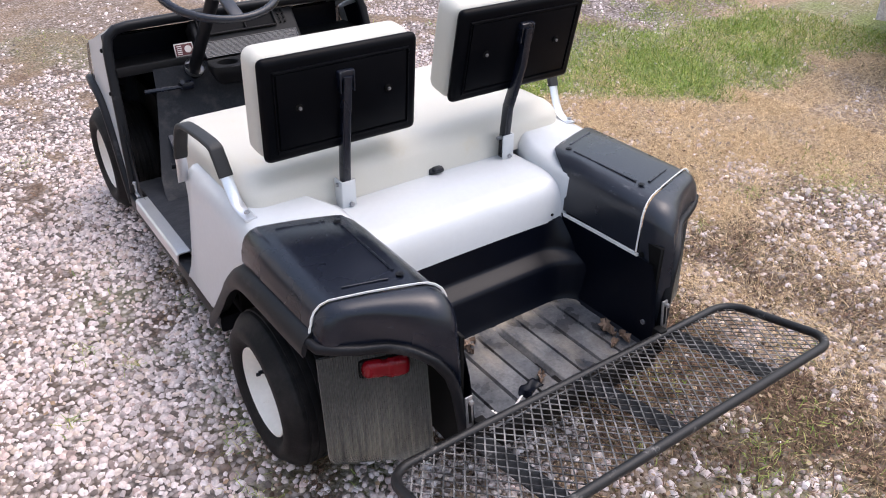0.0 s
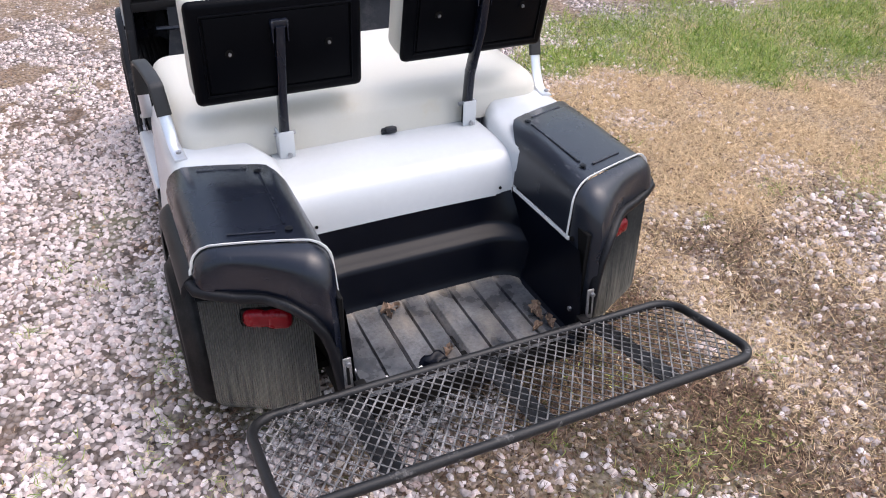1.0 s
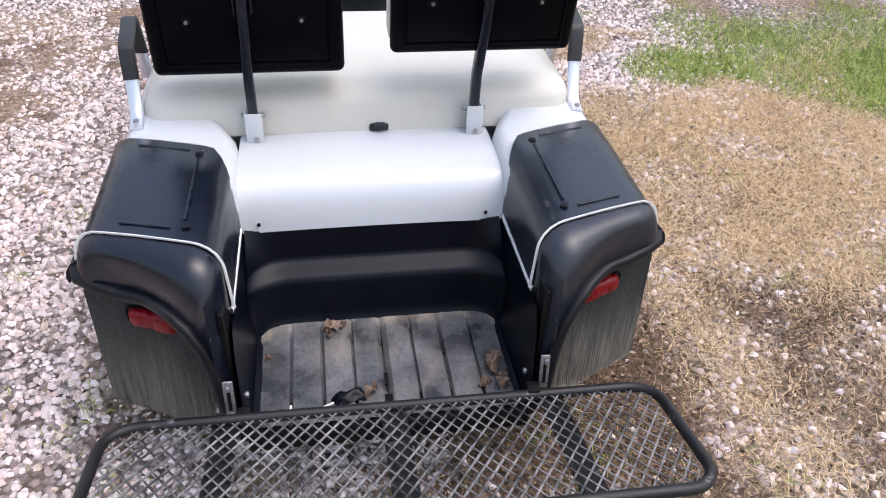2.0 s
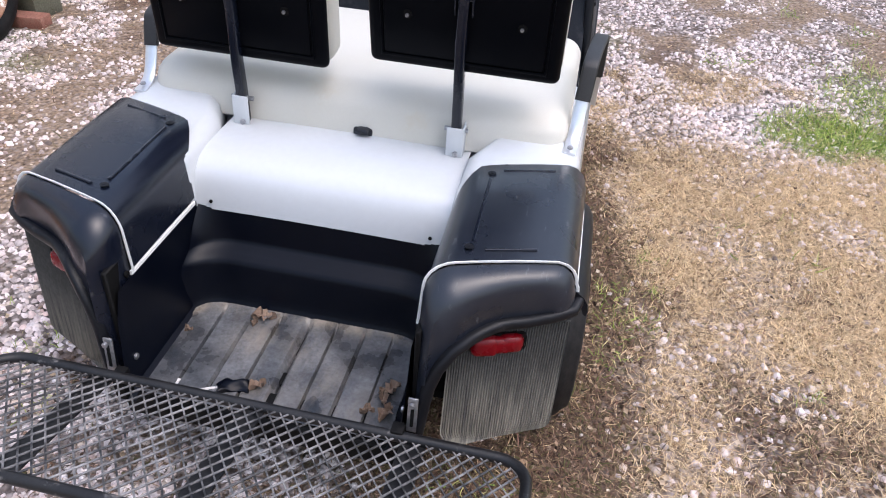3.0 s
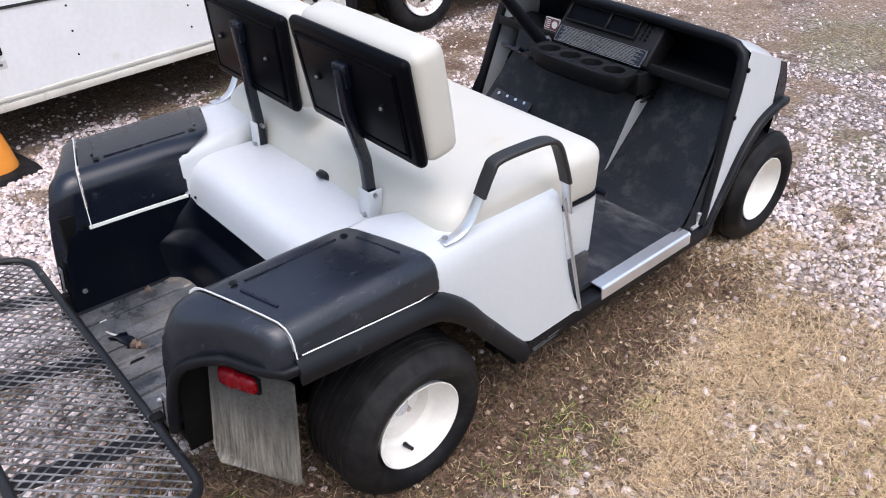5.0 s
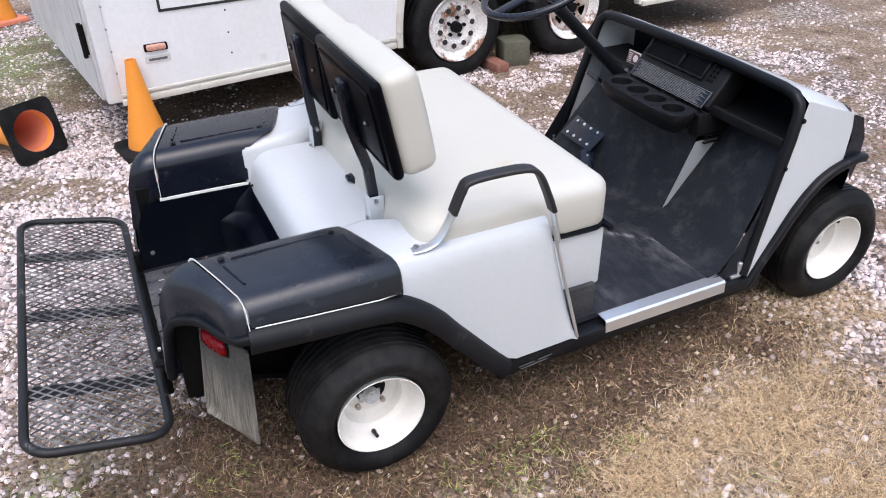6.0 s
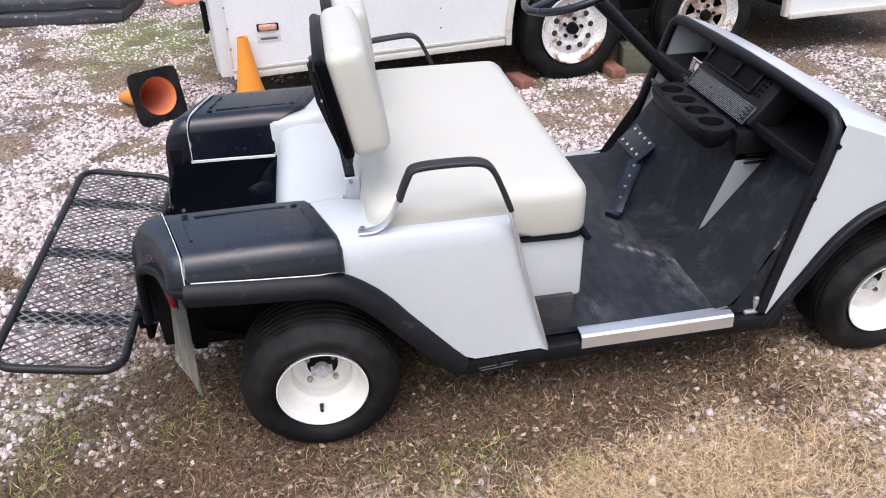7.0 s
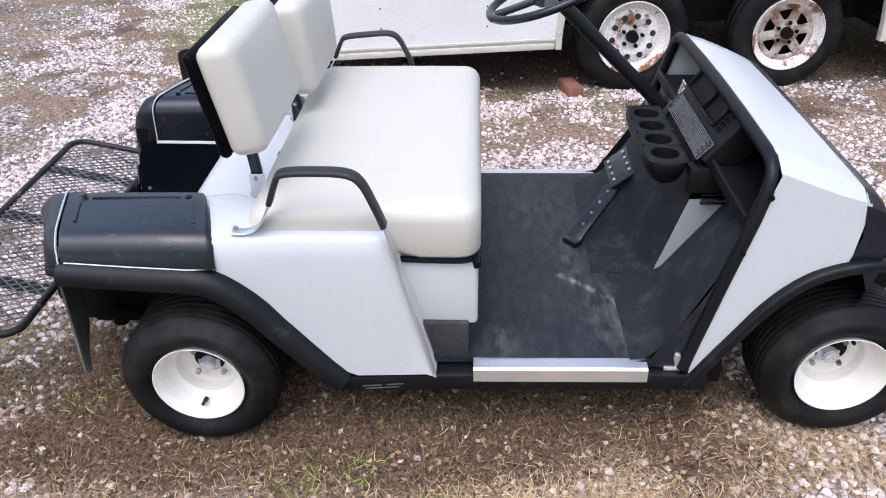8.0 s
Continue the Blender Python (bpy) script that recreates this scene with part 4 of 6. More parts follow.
# floor, sills and step plates
def dust(x, y):
    """Where the mat is scuffed: along a crease before the toe board and where feet rest."""
    line = ((0.15, 1.00), (0.21, 1.07), (0.28, 1.15), (0.38, 1.185), (0.50, 1.19))
    d = 9.0
    for (ax, ay), (bx, by) in zip(line, line[1:]):
        t = min(max(((x - ax) * (bx - ax) + (y - ay) * (by - ay)) / ((bx - ax) ** 2 + (by - ay) ** 2), 0), 1)
        d = min(d, math.hypot(x - ax - t * (bx - ax), y - ay - t * (by - ay)))
    blot = sum(a * math.exp(-((x - cx) / rx) ** 2 - ((y - cy) / ry) ** 2) for cx, cy, rx, ry, a in ((0.36, 1.12, 0.16, 0.06, 0.20), (0.05, 1.04, 0.12, 0.03, 0.22), (-0.26, 0.95, 0.14, 0.10, 0.08), (0.47, 0.82, 0.05, 0.03, 0.3), (0.44, 1.18, 0.07, 0.03, 0.55)))
    return min(1, 0.06 + blot + 0.8 * math.exp(-(d / 0.010) ** 2))


mat_x, mat_y = np.linspace(-0.535, 0.535, 140), np.linspace(0.625, 1.325, 120)
bm = loft([[(x, y, 0.246 - 0.004 * math.exp(-((y - 1.19) / 0.01) ** 2) * step(0.1, 0.3, x)) for x in mat_x] for y in mat_y])
bmesh.ops.solidify(bm, geom=bm.faces, thickness=0.02)
floor_mat = part("floor_mat", bm, MAT_FLOOR, cart, "scuffed black floor mat with a dusty crease")
da = floor_mat.data.attributes.new("dust", "FLOAT", "POINT")
for v in floor_mat.data.vertices:
    da.data[v.index].value = dust(v.co.x, v.co.y)
for s in (-1, 1):
    sill = part("sill", sweep([(s * 0.547, 0.385, 0.180), (s * 0.547, 0.74, 0.192), (s * 0.546, 1.20, 0.198), (s * 0.540, 1.345, 0.192)], rrect(0.065, 0.052, 0.010, 2)), TRIM, cart, "black sill rail")
    if s > 0:
        for k, (y, w) in enumerate(((0.475, 0.05), (0.535, 0.045), (0.50, 0.09))):
            part("worn_marking", rbox(0.0012, w, 0.003, 0, 1, (0.5802, y, 0.182 + 0.006 * (k == 2) * -1.6 + (y - 0.5) * 0.09), (5, 0, 0)), INK, sill, "worn illegible marking")
    part("step_plate", sweep([(s * 0.543, 0.742, 0.221), (s * 0.543, 1.192, 0.226)], [(s * u, v) for u, v in ((-0.016, 0.016), (-0.016, 0.020), (0.030, 0.020), (0.036, 0.014), (0.038, -0.022), (0.034, -0.022), (0.032, 0.012), (0.028, 0.016))]), ALU, sill, "bright worn aluminium step plate")

# front cowl
def cowl_side(s):
    rows = []
    for y, lo in ((1.300, 0.212), (1.315, 0.235), (1.36, 0.295), (1.40, 0.350), (1.437, 0.405), (1.48, 0.455), (1.53, 0.500), (1.58, 0.525), (1.635, 0.545)):
        hi = 0.235 + (y - 1.287) * 3.66 if y < 1.437 else 0.776 - (y - 1.437) * 0.37
        hi = max(hi, lo + 0.01)
        hi = min(hi, 0.776)
        rows.append([(s * (0.563 - 0.075 * (z - 0.2)), y + 0.022 * (z - lo) / 0.2 * step(1.60, 1.635, y), z) for z in np.linspace(lo, hi, 7)])
    bm = loft(rows)
    return bm


hood_rows = []
for y, z in ((1.437, 0.797), (1.50, 0.778), (1.58, 0.746), (1.66, 0.708)):
    row = []
    for x in np.linspace(-1, 1, 21):
        e = step(0.90, 1.0, abs(x))
        row.append((x * 0.519, y, z - 0.028 * e * e + 0.006 * (1 - x * x)))
    hood_rows.append(row)
cowl = part("front_cowl", merge(loft(hood_rows), cowl_side(1), cowl_side(-1)), WHITE, cart, "white moulded front cowl", 40)
nose_rows = []
for y, z in ((1.655, 0.712), (1.70, 0.690), (1.735, 0.655), (1.752, 0.60), (1.755, 0.50), (1.735, 0.40), (1.68, 0.34)):
    nose_rows.append([(x * 0.521, y - 0.05 * step(0.85, 1, abs(x)) * step(1.66, 1.74, y), z - 0.03 * step(0.9, 1, abs(x))) for x in np.linspace(-1, 1, 21)])
nose = part("nose_panel", loft(nose_rows), BLACK, cart, "black moulded nose panel", 50)
for s in (-1, 1):
    rows = [[(s * 0.527, 1.640, 0.700), (s * 0.527, 1.69, 0.68)], [(s * 0.533, 1.650, 0.62), (s * 0.531, 1.715, 0.61)], [(s * 0.539, 1.630, 0.545), (s * 0.535, 1.712, 0.52)], [(s * 0.539, 1.66, 0.55), (s * 0.533, 1.70, 0.46)]]
    part("nose_side", loft(rows), BLACK, nose)
    fl = [(0.563, 1.298, 0.185), (0.560, 1.345, 0.258), (0.556, 1.40, 0.338), (0.552, 1.455, 0.418), (0.549, 1.505, 0.472), (0.546, 1.56, 0.512), (0.544, 1.63, 0.537), (0.540, 1.69, 0.545), (0.532, 1.735, 0.538)]
    part("front_arch_flare", sweep(smooth_path([(s * x, y, z) for x, y, z in fl], 3), rrect(0.034, 0.030, 0.011, 3)), TRIM, cart, "rounded black front wheel arch flare")
    part("inner_arch", rbox(0.012, 0.36, 0.34, 0.003, 1, (s * 0.36, 1.67, 0.33)), DARK, cart)
    for by, bz in ((1.418, 0.721), (1.377, 0.578)):
        part("screw", cyl(0.0075, 0.010, 10, (s * (0.571 - 0.075 * (bz - 0.2)), by, bz), (0, 90, 0), bevel=0.002), DARK, cowl)
    part("corner_bracket", merge(rbox(0.008, 0.018, 0.040, 0.003, 2, (s * 0.553, 1.270, 0.252), (14, 0, 0)), rbox(0.014, 0.016, 0.014, 0.005, 2, (s * 0.554, 1.266, 0.274)), rbox(0.016, 0.044, 0.012, 0.004, 2, (s * 0.552, 1.258, 0.229))), ALU, cowl, "small bright corner bracket")

rim_path = [(0.555, 1.283, 0.232), (0.547, 1.305, 0.32), (0.533, 1.35, 0.49), (0.519, 1.398, 0.665), (0.513, 1.412, 0.725), (0.502, 1.420, 0.762), (0.474, 1.424, 0.784), (0.43, 1.426, 0.790), (0.2, 1.428, 0.795), (0, 1.428, 0.797)]
rim_path = rim_path + [(-x, y, z) for x, y, z in rim_path[-2::-1]]
part("cowl_edge_trim", sweep(rim_path, rrect(0.034, 0.030, 0.012, 3), up=(0, 1, 0.28)), TRIM, cart, "black rounded edge trim of the cowl", 60)

# inside of the cowl
dash_back = rbox(0.94, 0.012, 0.09, 0.003, 1, (0, 1.572, 0.682))
part("dash_back", dash_back, TUB, cart)
part("dash_shelf", merge(rbox(1.02, 0.19, 0.012, 0.003, 1, (0, 1.478, 0.636)), rbox(1.015, 0.014, 0.034, 0.004, 2, (0, 1.382, 0.645))), DASH, cart, "black open dash shelf with a raised lip")
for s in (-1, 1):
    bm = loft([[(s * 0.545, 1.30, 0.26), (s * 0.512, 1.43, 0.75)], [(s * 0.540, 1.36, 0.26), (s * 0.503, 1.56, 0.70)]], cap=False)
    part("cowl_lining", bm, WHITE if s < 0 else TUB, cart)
# toe boards and centre tunnel
rows = [[(x, y, z) for y, z in ((1.150, 0.2465), (1.195, 0.256), (1.24, 0.30), (1.40, 0.612), (1.41, 0.64))] for x in (0.24, 0.37, 0.550)]
for k, row in enumerate(rows):
    if k == 0:
        rows[0] = [(0.147, 1.148, 0.2465), (0.149, 1.248, 0.250), (0.152, 1.300, 0.280), (0.196, 1.462, 0.56), (0.212, 1.492, 0.64)]
        rows[1] = [(x, y + d, z) for (x, y, z), d in zip(rows[1], (0, 0.02, 0.03, 0.03, 0.04))]
rows = [[(min(x, 0.546 - 0.085 * (z - 0.2)), y, z) for x, y, z in row] for row in rows]
part("toe_board", loft(rows), TOE, cart, "dusty black sloping toe board", 50)
rows = [[(x, y, z) for y, z in ((1.100, 0.2465), (1.15, 0.256), (1.20, 0.29), (1.345, 0.56), (1.36, 0.64))] for x in (-0.50, -0.33, -0.077, 0.148)]
rows[2] = [(-0.081, 1.102, 0.2465), (-0.079, 1.182, 0.251), (-0.078, 1.237, 0.275), (-0.061, 1.346, 0.56), (-0.056, 1.361, 0.64)]
rows[3] = [(0.141, 1.098, 0.2465), (0.145, 1.243, 0.2485), (0.147, 1.280, 0.265), (0.200, 1.342, 0.56), (0.210, 1.355, 0.64)]
rows[0] = [(-0.486, 1.109, 0.2465), (-0.480, 1.159, 0.256), (-0.469, 1.209, 0.29), (-0.391, 1.352, 0.56), (-0.386, 1.367, 0.64)]
part("tunnel_panel", loft(rows), TOE, cart, "black sloping panel behind the pedals", 50)
bm = loft([[(0.144, 1.288, 0.25), (0.174, 1.357, 0.56), (0.179, 1.367, 0.64)], [(0.147, 1.498, 0.25), (0.171, 1.497, 0.56), (0.176, 1.497, 0.64)]], cap=False)
part("tunnel_side", bm, BLACK, cart)
bm = loft([[(0.149, 1.281, 0.262), (0.151, 1.294, 0.266)], [(0.174, 1.310, 0.40), (0.170, 1.371, 0.40)], [(0.198, 1.338, 0.535), (0.191, 1.448, 0.535)]], cap=False)
part("white_gusset", bm, WHITE, cart, "white painted triangular gusset")

for s in (-1, 1):
    bm = loft([[(s * 0.549, 1.12, 0.236), (s * 0.549, 1.20, 0.255), (s * 0.539, 1.30, 0.42), (s * 0.523, 1.40, 0.612)], [(s * 0.551, 1.275, 0.225), (s * 0.548, 1.300, 0.29), (s * 0.536, 1.345, 0.45), (s * 0.520, 1.405, 0.66)]], cap=False)
    part("side_lining", bm, TOE, cart)

# cup holder and radio console
tilt = pose(0.0, 1.402, 0.686, -38, 0, 0)
bm = rbox(0.415, 0.09, 0.150, 0.010, 3, (0, 0.023, 0.018))
bm.transform(tilt)
console = part("dash_console", bm, DASH, cart, "black moulded dash console", 50)
def on_dash(name, bm, mat, parent=None, label=""):
    bm.transform(tilt)
    return part(name, bm, mat, parent or console, label)
panel = on_dash("notice_plate", rbox(0.385, 0.004, 0.064, 0.0015, 1, (0, -0.024, -0.033)), BLACK, None, "black notice plate with rows of pale print")
for w, z in ((0.378, -0.004), (0.378, -0.062)):
    on_dash("plate_border", rbox(w, 0.002, 0.0022, 0, 1, (0, -0.027, z)), INK, panel)
for x in (-0.189, 0.189):
    on_dash("plate_border", rbox(0.0022, 0.002, 0.060, 0, 1, (x, -0.027, -0.033)), INK, panel)
for k in range(11):
    on_dash("print_line", rbox(0.355 - 0.02 * (k % 3), 0.0015, 0.0024, 0, 1, (-0.004 * (k % 3), -0.0268, -0.0565 + 0.0047 * k)), INK, panel)
for x0, w in ((-0.095, 0.165), (0.055, 0.11)):
    fr = merge(rbox(w + 0.02, 0.012, 0.008, 0.003, 1, (x0, -0.03, 0.088)), rbox(w + 0.02, 0.012, 0.008, 0.003, 1, (x0, -0.03, 0.022)), rbox(0.008, 0.012, 0.06, 0.003, 1, (x0 - w / 2 - 0.006, -0.03, 0.055)), rbox(0.008, 0.012, 0.06, 0.003, 1, (x0 + w / 2 + 0.006, -0.03, 0.055)))
    pocket = on_dash("pocket_frame", fr, DASH)
    # flat black panel; the shade of a deep recess is its colour
    on_dash("pocket", rbox(w, 0.004, 0.058, 0.001, 1, (x0, -0.0245, 0.055)), PAN, pocket)
for i in range(4):
    for j in range(2):
        on_dash("button", cyl(0.005, 0.006, 10, (0.140 + j * 0.018, -0.028, 0.030 + i * 0.016), (90, 0, 0), bevel=0.001), DARK)
def tray_ring(z, grow):
    a, out = 0.212 + grow, []
    for k in range(40):
        t = 2 * math.pi * k / 40
        c, q = math.cos(t), math.sin(t)
        out.append((0.001 + a * math.copysign(abs(c) ** 0.35, c), 1.268 + (0.062 + grow) * math.copysign(abs(q) ** 0.55, q), z))
    return out
tray = part("cup_holder", loft([tray_ring(z, g) for z, g in ((0.572, -0.048), (0.576, -0.034), (0.590, -0.018), (0.608, -0.010), (0.622, -0.004), (0.638, 0), (0.648, -0.002), (0.651, -0.008))], cap=False, close=True), DASH, cart, "black moulded holder for four cups", 50)
# the top of the holder, cell by cell round the four wells
for k in range(4):
    cx = -0.141 + 0.0947 * k
    lo_x = -0.3 if k == 0 else cx - 0.04735
    hi_x = 0.3 if k == 3 else cx + 0.04735
    outer, inner, rim_in, well = [], [], [], []
    for q in range(32):
        t = 2 * math.pi * q / 32
        c, n_ = math.cos(t), math.sin(t)
        far_ = 1e9
        half_y = 0.054
        for lim, comp in ((hi_x - cx if hi_x < 0.29 else 0.063, c), (lo_x - cx if lo_x > -0.29 else -0.063, c), (half_y, n_), (-half_y, n_)):
            if comp * lim > 1e-9:
                far_ = min(far_, lim / comp)
        outer.append((cx + far_ * c, 1.268 + far_ * n_, 0.651))
        inner.append((cx + 0.043 * c, 1.268 + 0.043 * n_, 0.6535))
        rim_in.append((cx + 0.038 * c, 1.268 + 0.038 * n_, 0.650))
        well.append((cx + 0.034 * c, 1.268 + 0.034 * n_, 0.585))
    cell = loft([outer, inner, rim_in, well], cap=False, close=True)
    part("cup_well", cell, DASH, tray, "", 50)
    part("well_floor", cyl(0.034, 0.004, 24, (cx, 1.268, 0.585)), TUB, tray)
# louvres, and a dark block added for the shade above the gusset
part("vent", merge(rbox(0.05, 0.15, 0.075, 0.006, 2, (0.186, 1.400, 0.596), (0, -6, 0)), *[rbox(0.012, 0.075, 0.006, 0.002, 1, (0.203, 1.405, 0.526 + 0.013 * k), (0, -6, 0)) for k in range(3)]), DASH, tray, "louvred black vent with a dark block in place of shade")
st = part("control_sticker", rbox(0.070, 0.003, 0.047, 0.001, 1, (-0.252, 1.400, 0.682), (-14, 0, 0)), TAG, cart, "dark red key switch sticker with a pale border")
part("sticker_field", rbox(0.063, 0.002, 0.040, 0, 1, (-0.252, 1.3982, 0.682), (-14, 0, 0)), STICKER, st)
part("dial", cyl(0.013, 0.002, 20, (-0.238, 1.397, 0.683), (76, 0, 0)), TAG, st)
for k in range(5):
    part("print_line", rbox(0.018, 0.0015, 0.003, 0, 1, (-0.269, 1.3972 + 0.0017 * (k - 2), 0.682 + 0.0068 * (k - 2)), (-14, 0, 0)), TAG, st)

# steering
col = part("steering_column", sweep([(-0.241, 1.375, 0.585), (-0.242, 1.330, 0.64), (-0.244, 1.015, 0.942), (-0.245, 0.970, 0.985)], ring(0.0215, 16)), TRIM, cart, "black steering column")
part("column_collar", lathe([(-0.01, 0.036), (0.012, 0.034), (0.016, 0.026), (0.018, 0.02)], 20, (-0.242, 1.340, 0.630), (0, 43.8, 90)), STEEL, col)
bm = sweep([(0.183 * math.cos(2 * math.pi * k / 48), 0, 0.183 * math.sin(2 * math.pi * k / 48)) for k in range(48)], ring(0.0125, 10), up=(0, 1, 0), closed=True)
bm.transform(pose(-0.248, 0.957, 0.988, -70, 0, 0))
wheel_rim = part("steering_wheel", bm, BLACK, cart, "black steering wheel", 60)
bm = merge(rbox(0.34, 0.016, 0.040, 0.006, 2), rbox(0.040, 0.016, 0.17, 0.006, 2, (0, 0, -0.085)), cyl(0.05, 0.04, 20, (0, 0, 0), (90, 0, 0), bevel=0.01))
bm.transform(pose(-0.248, 0.960, 0.980, -70, 0, 0))
part("wheel_spokes", bm, BLACK, wheel_rim)

# pedals
pd = pose(-0.303, 1.241, 0.386, -50, 0, 0)
pedal = rbox(0.20, 0.012, 0.10, 0.004, 2)
pedal.transform(pd)
pedal = part("brake_pedal", pedal, BLACK, cart, "black ribbed pedal with bright rivets")
for i in range(4):
    for j in range(2):
        b = cyl(0.006, 0.004, 8, (-0.07 + 0.045 * i, -0.008, -0.03 + 0.06 * j), (90, 0, 0))
        b.transform(pd)
        part("rivet", b, ALU, pedal)
arm = part("accelerator_pedal", sweep([(-0.031, 1.063, 0.260), (-0.056, 1.083, 0.278), (-0.179, 1.181, 0.337), (-0.224, 1.209, 0.352)], rrect(0.052, 0.014, 0.004, 2)), BLACK, cart, "black hinged pedal")
part("pedal_hinge", rbox(0.055, 0.04, 0.02, 0.005, 2, (-0.029, 1.061, 0.257), (0, 0, 40)), BLACK, arm)
for k in range(4):
    part("rivet", cyl(0.005, 0.006, 8, (-0.073 - 0.040 * k, 1.096 + 0.0305 * k, 0.2955 + 0.0185 * k), (-25, 0, 0)), ALU, arm)
part("key_lever", merge(sweep([(-0.437, 1.333, 0.575), (-0.337, 1.321, 0.575), (-0.307, 1.318, 0.575)], ring(0.008, 8)), rbox(0.05, 0.03, 0.03, 0.008, 2, (-0.287, 1.323, 0.575)), cyl(0.008, 0.05, 10, (-0.312, 1.306, 0.59), (60, 0, 0))), BLACK, cart, "black direction lever")

# folding rear step rack
def rz(x, y):
    """The height of the rack, which hangs a little at its right end."""
    return 0.314 + (-0.476 - y) * 0.216 - 0.013 * step(0.0, 0.6, x)


def rounded(x0, y0, x1, y1, r, n=6):
    out = []
    for cx, cy, a in ((x1 - r, y1 - r, 0), (x0 + r, y1 - r, 90), (x0 + r, y0 + r, 180), (x1 - r, y0 + r, 270)):
        out += [(cx + r * math.cos(radians(a + 90 * k / n)), cy + r * math.sin(radians(a + 90 * k / n))) for k in range(n + 1)]
    return out


rack = part("rear_rack", sweep([(x, y, rz(x, y)) for x, y in rounded(-0.545, -0.778, 0.548, -0.476, 0.060)], ring(0.0112, 12), closed=True), RACK, cart, "worn black tube rack with expanded metal mesh", 60)
for cx in (-0.325, 0.0, 0.325):
    part("cross_strap", sweep([(cx, -0.478, rz(cx, -0.478) - 0.012), (cx, -0.776, rz(cx, -0.776) - 0.012)], rrect(0.050, 0.005, 0.001, 1)), RACK, rack, "flat steel strap under the mesh")
verts, faces = [], []
SW, LW = 0.0265, 0.036
def strand(a, b):
    a, b = Vector(a), Vector(b)
    d = (b - a).normalized()
    side = Vector((d.y, -d.x, 0)).normalized() * 0.0017
    up = Vector((0, 0, 0.0016))
    k = len(verts)
    for p in (a, b):
        verts.extend([p - side - up, p + side - up * 0.3, p + side + up, p - side + up * 0.3])
    faces.extend([(k, k + 1, k + 5, k + 4), (k + 1, k + 2, k + 6, k + 5), (k + 2, k + 3, k + 7, k + 6), (k + 3, k, k + 4, k + 7)])
for j in range(18):
    ya, yb = -0.478 - j * LW / 2, -0.478 - (j + 1) * LW / 2
    if yb < -0.782:
        break
    for i in range(-23, 23):
        x0 = i * SW + (SW / 2 if j % 2 else 0)
        for sgn in (-1, 1):
            x1 = x0 + sgn * SW / 2
            if max(abs(x0), abs(x1)) < 0.542:
                strand((x0, ya, rz(x0, ya) - 0.002), (x1, yb, rz(x1, yb) - 0.002))
me = bpy.data.meshes.new("mesh_panel")
me.from_pydata([tuple(v) for v in verts], [], faces)
me.materials.append(MESH)
mp = tagged(new("mesh_panel", me), "black expanded metal mesh", kind="stuff")
mp.parent = rack
for s in (-1, 1):
    part("rack_arm", merge(rbox(0.026, 0.03, 0.07, 0.004, 2, (s * 0.290, -0.466, 0.285))), DARK, rack, "dark square support arm")

# ---- trailer ----
TM = pose(-2.015, -0.45, 0, 0, 0, 5.2)  # rear near corner; local y runs ahead along the side, x towards the cart
trailer = thing("box_trailer", "white enclosed box trailer on tandem wheels", "trailer", TM)
ARCH_A, ARCH_B, LOW = 1.60, 3.46, 0.275
def sag(bm):
    """The trailer's lower edge hangs a little lower at its rear."""
    for v in bm.verts:
        if v.co.z < 0.34 and v.co.y < 2:
            v.co.z += 0.026 * (v.co.y - 0.75)
    return bm
def sheet(y0, y1, z0, z1):
    return rbox(0.03, y1 - y0, z1 - z0, 0.003, 1, (-0.015, (y0 + y1) / 2, (z0 + z1) / 2))
for y0, y1, z0 in ((0.05, ARCH_A, LOW), (ARCH_A + 0.001, ARCH_B - 0.001, 0.86), (ARCH_B, 4.6, LOW)):
    part("side_wall", sag(sheet(y0, y1, z0, 2.2)), TRAILER, trailer, "white sheet metal side")
part("rear_door", rbox(2.0, 0.03, 1.96, 0.004, 1, (-1.065, -0.085, 1.235), (0, 0, 4.4)), GRIMY, trailer, "grimy white rear ramp door")
part("far_wall", rbox(0.03, 4.7, 1.92, 0.003, 1, (-1.98, 2.21, 1.24)), TRAILER, trailer)
part("front_wall", rbox(1.9, 0.03, 1.92, 0.003, 1, (-1.0, 4.58, 1.24)), TRAILER, trailer)
part("roof", rbox(2.02, 4.62, 0.04, 0.01, 2, (-1.0, 2.3, 2.22)), TRAILER, trailer)
for w, y0, y1 in ((1.92, 0.04, ARCH_A), (1.26, ARCH_A, ARCH_B), (1.92, ARCH_B, 4.55)):
    part("trailer_floor", rbox(w, y1 - y0, 0.05, 0.003, 1, (-1.0, (y0 + y1) / 2, 0.34)), DARK, trailer)
post = part("corner_post", merge(rbox(0.075, 0.075, 1.98, 0.012, 2, (-0.030, 0.030, 1.24))), TRAILER, trailer, "white corner post with rivets")
for z in (0.29, 0.400, 0.508, 0.617, 0.724, 0.83, 0.94):
    part("rivet", cyl(0.006, 0.005, 8, (0.0085, 0.066, z), (0, 90, 0), bevel=0.001), STEEL, post)
for y in (0.646, 1.225):
    for z in (0.406, 0.513, 0.626, 0.735):
        part("rivet", cyl(0.005, 0.004, 8, (0.001, y, z), (0, 90, 0)), DARK, trailer)
part("bottom_rail", sag(merge(rbox(0.035, ARCH_A - 0.06, 0.035, 0.006, 2, (0.002, ARCH_A / 2 + 0.03, LOW - 0.006)), rbox(0.012, ARCH_A - 0.06, 0.016, 0.003, 1, (0.012, ARCH_A / 2 + 0.03, LOW + 0.03)))), RAIL, trailer, "stained bottom rail")
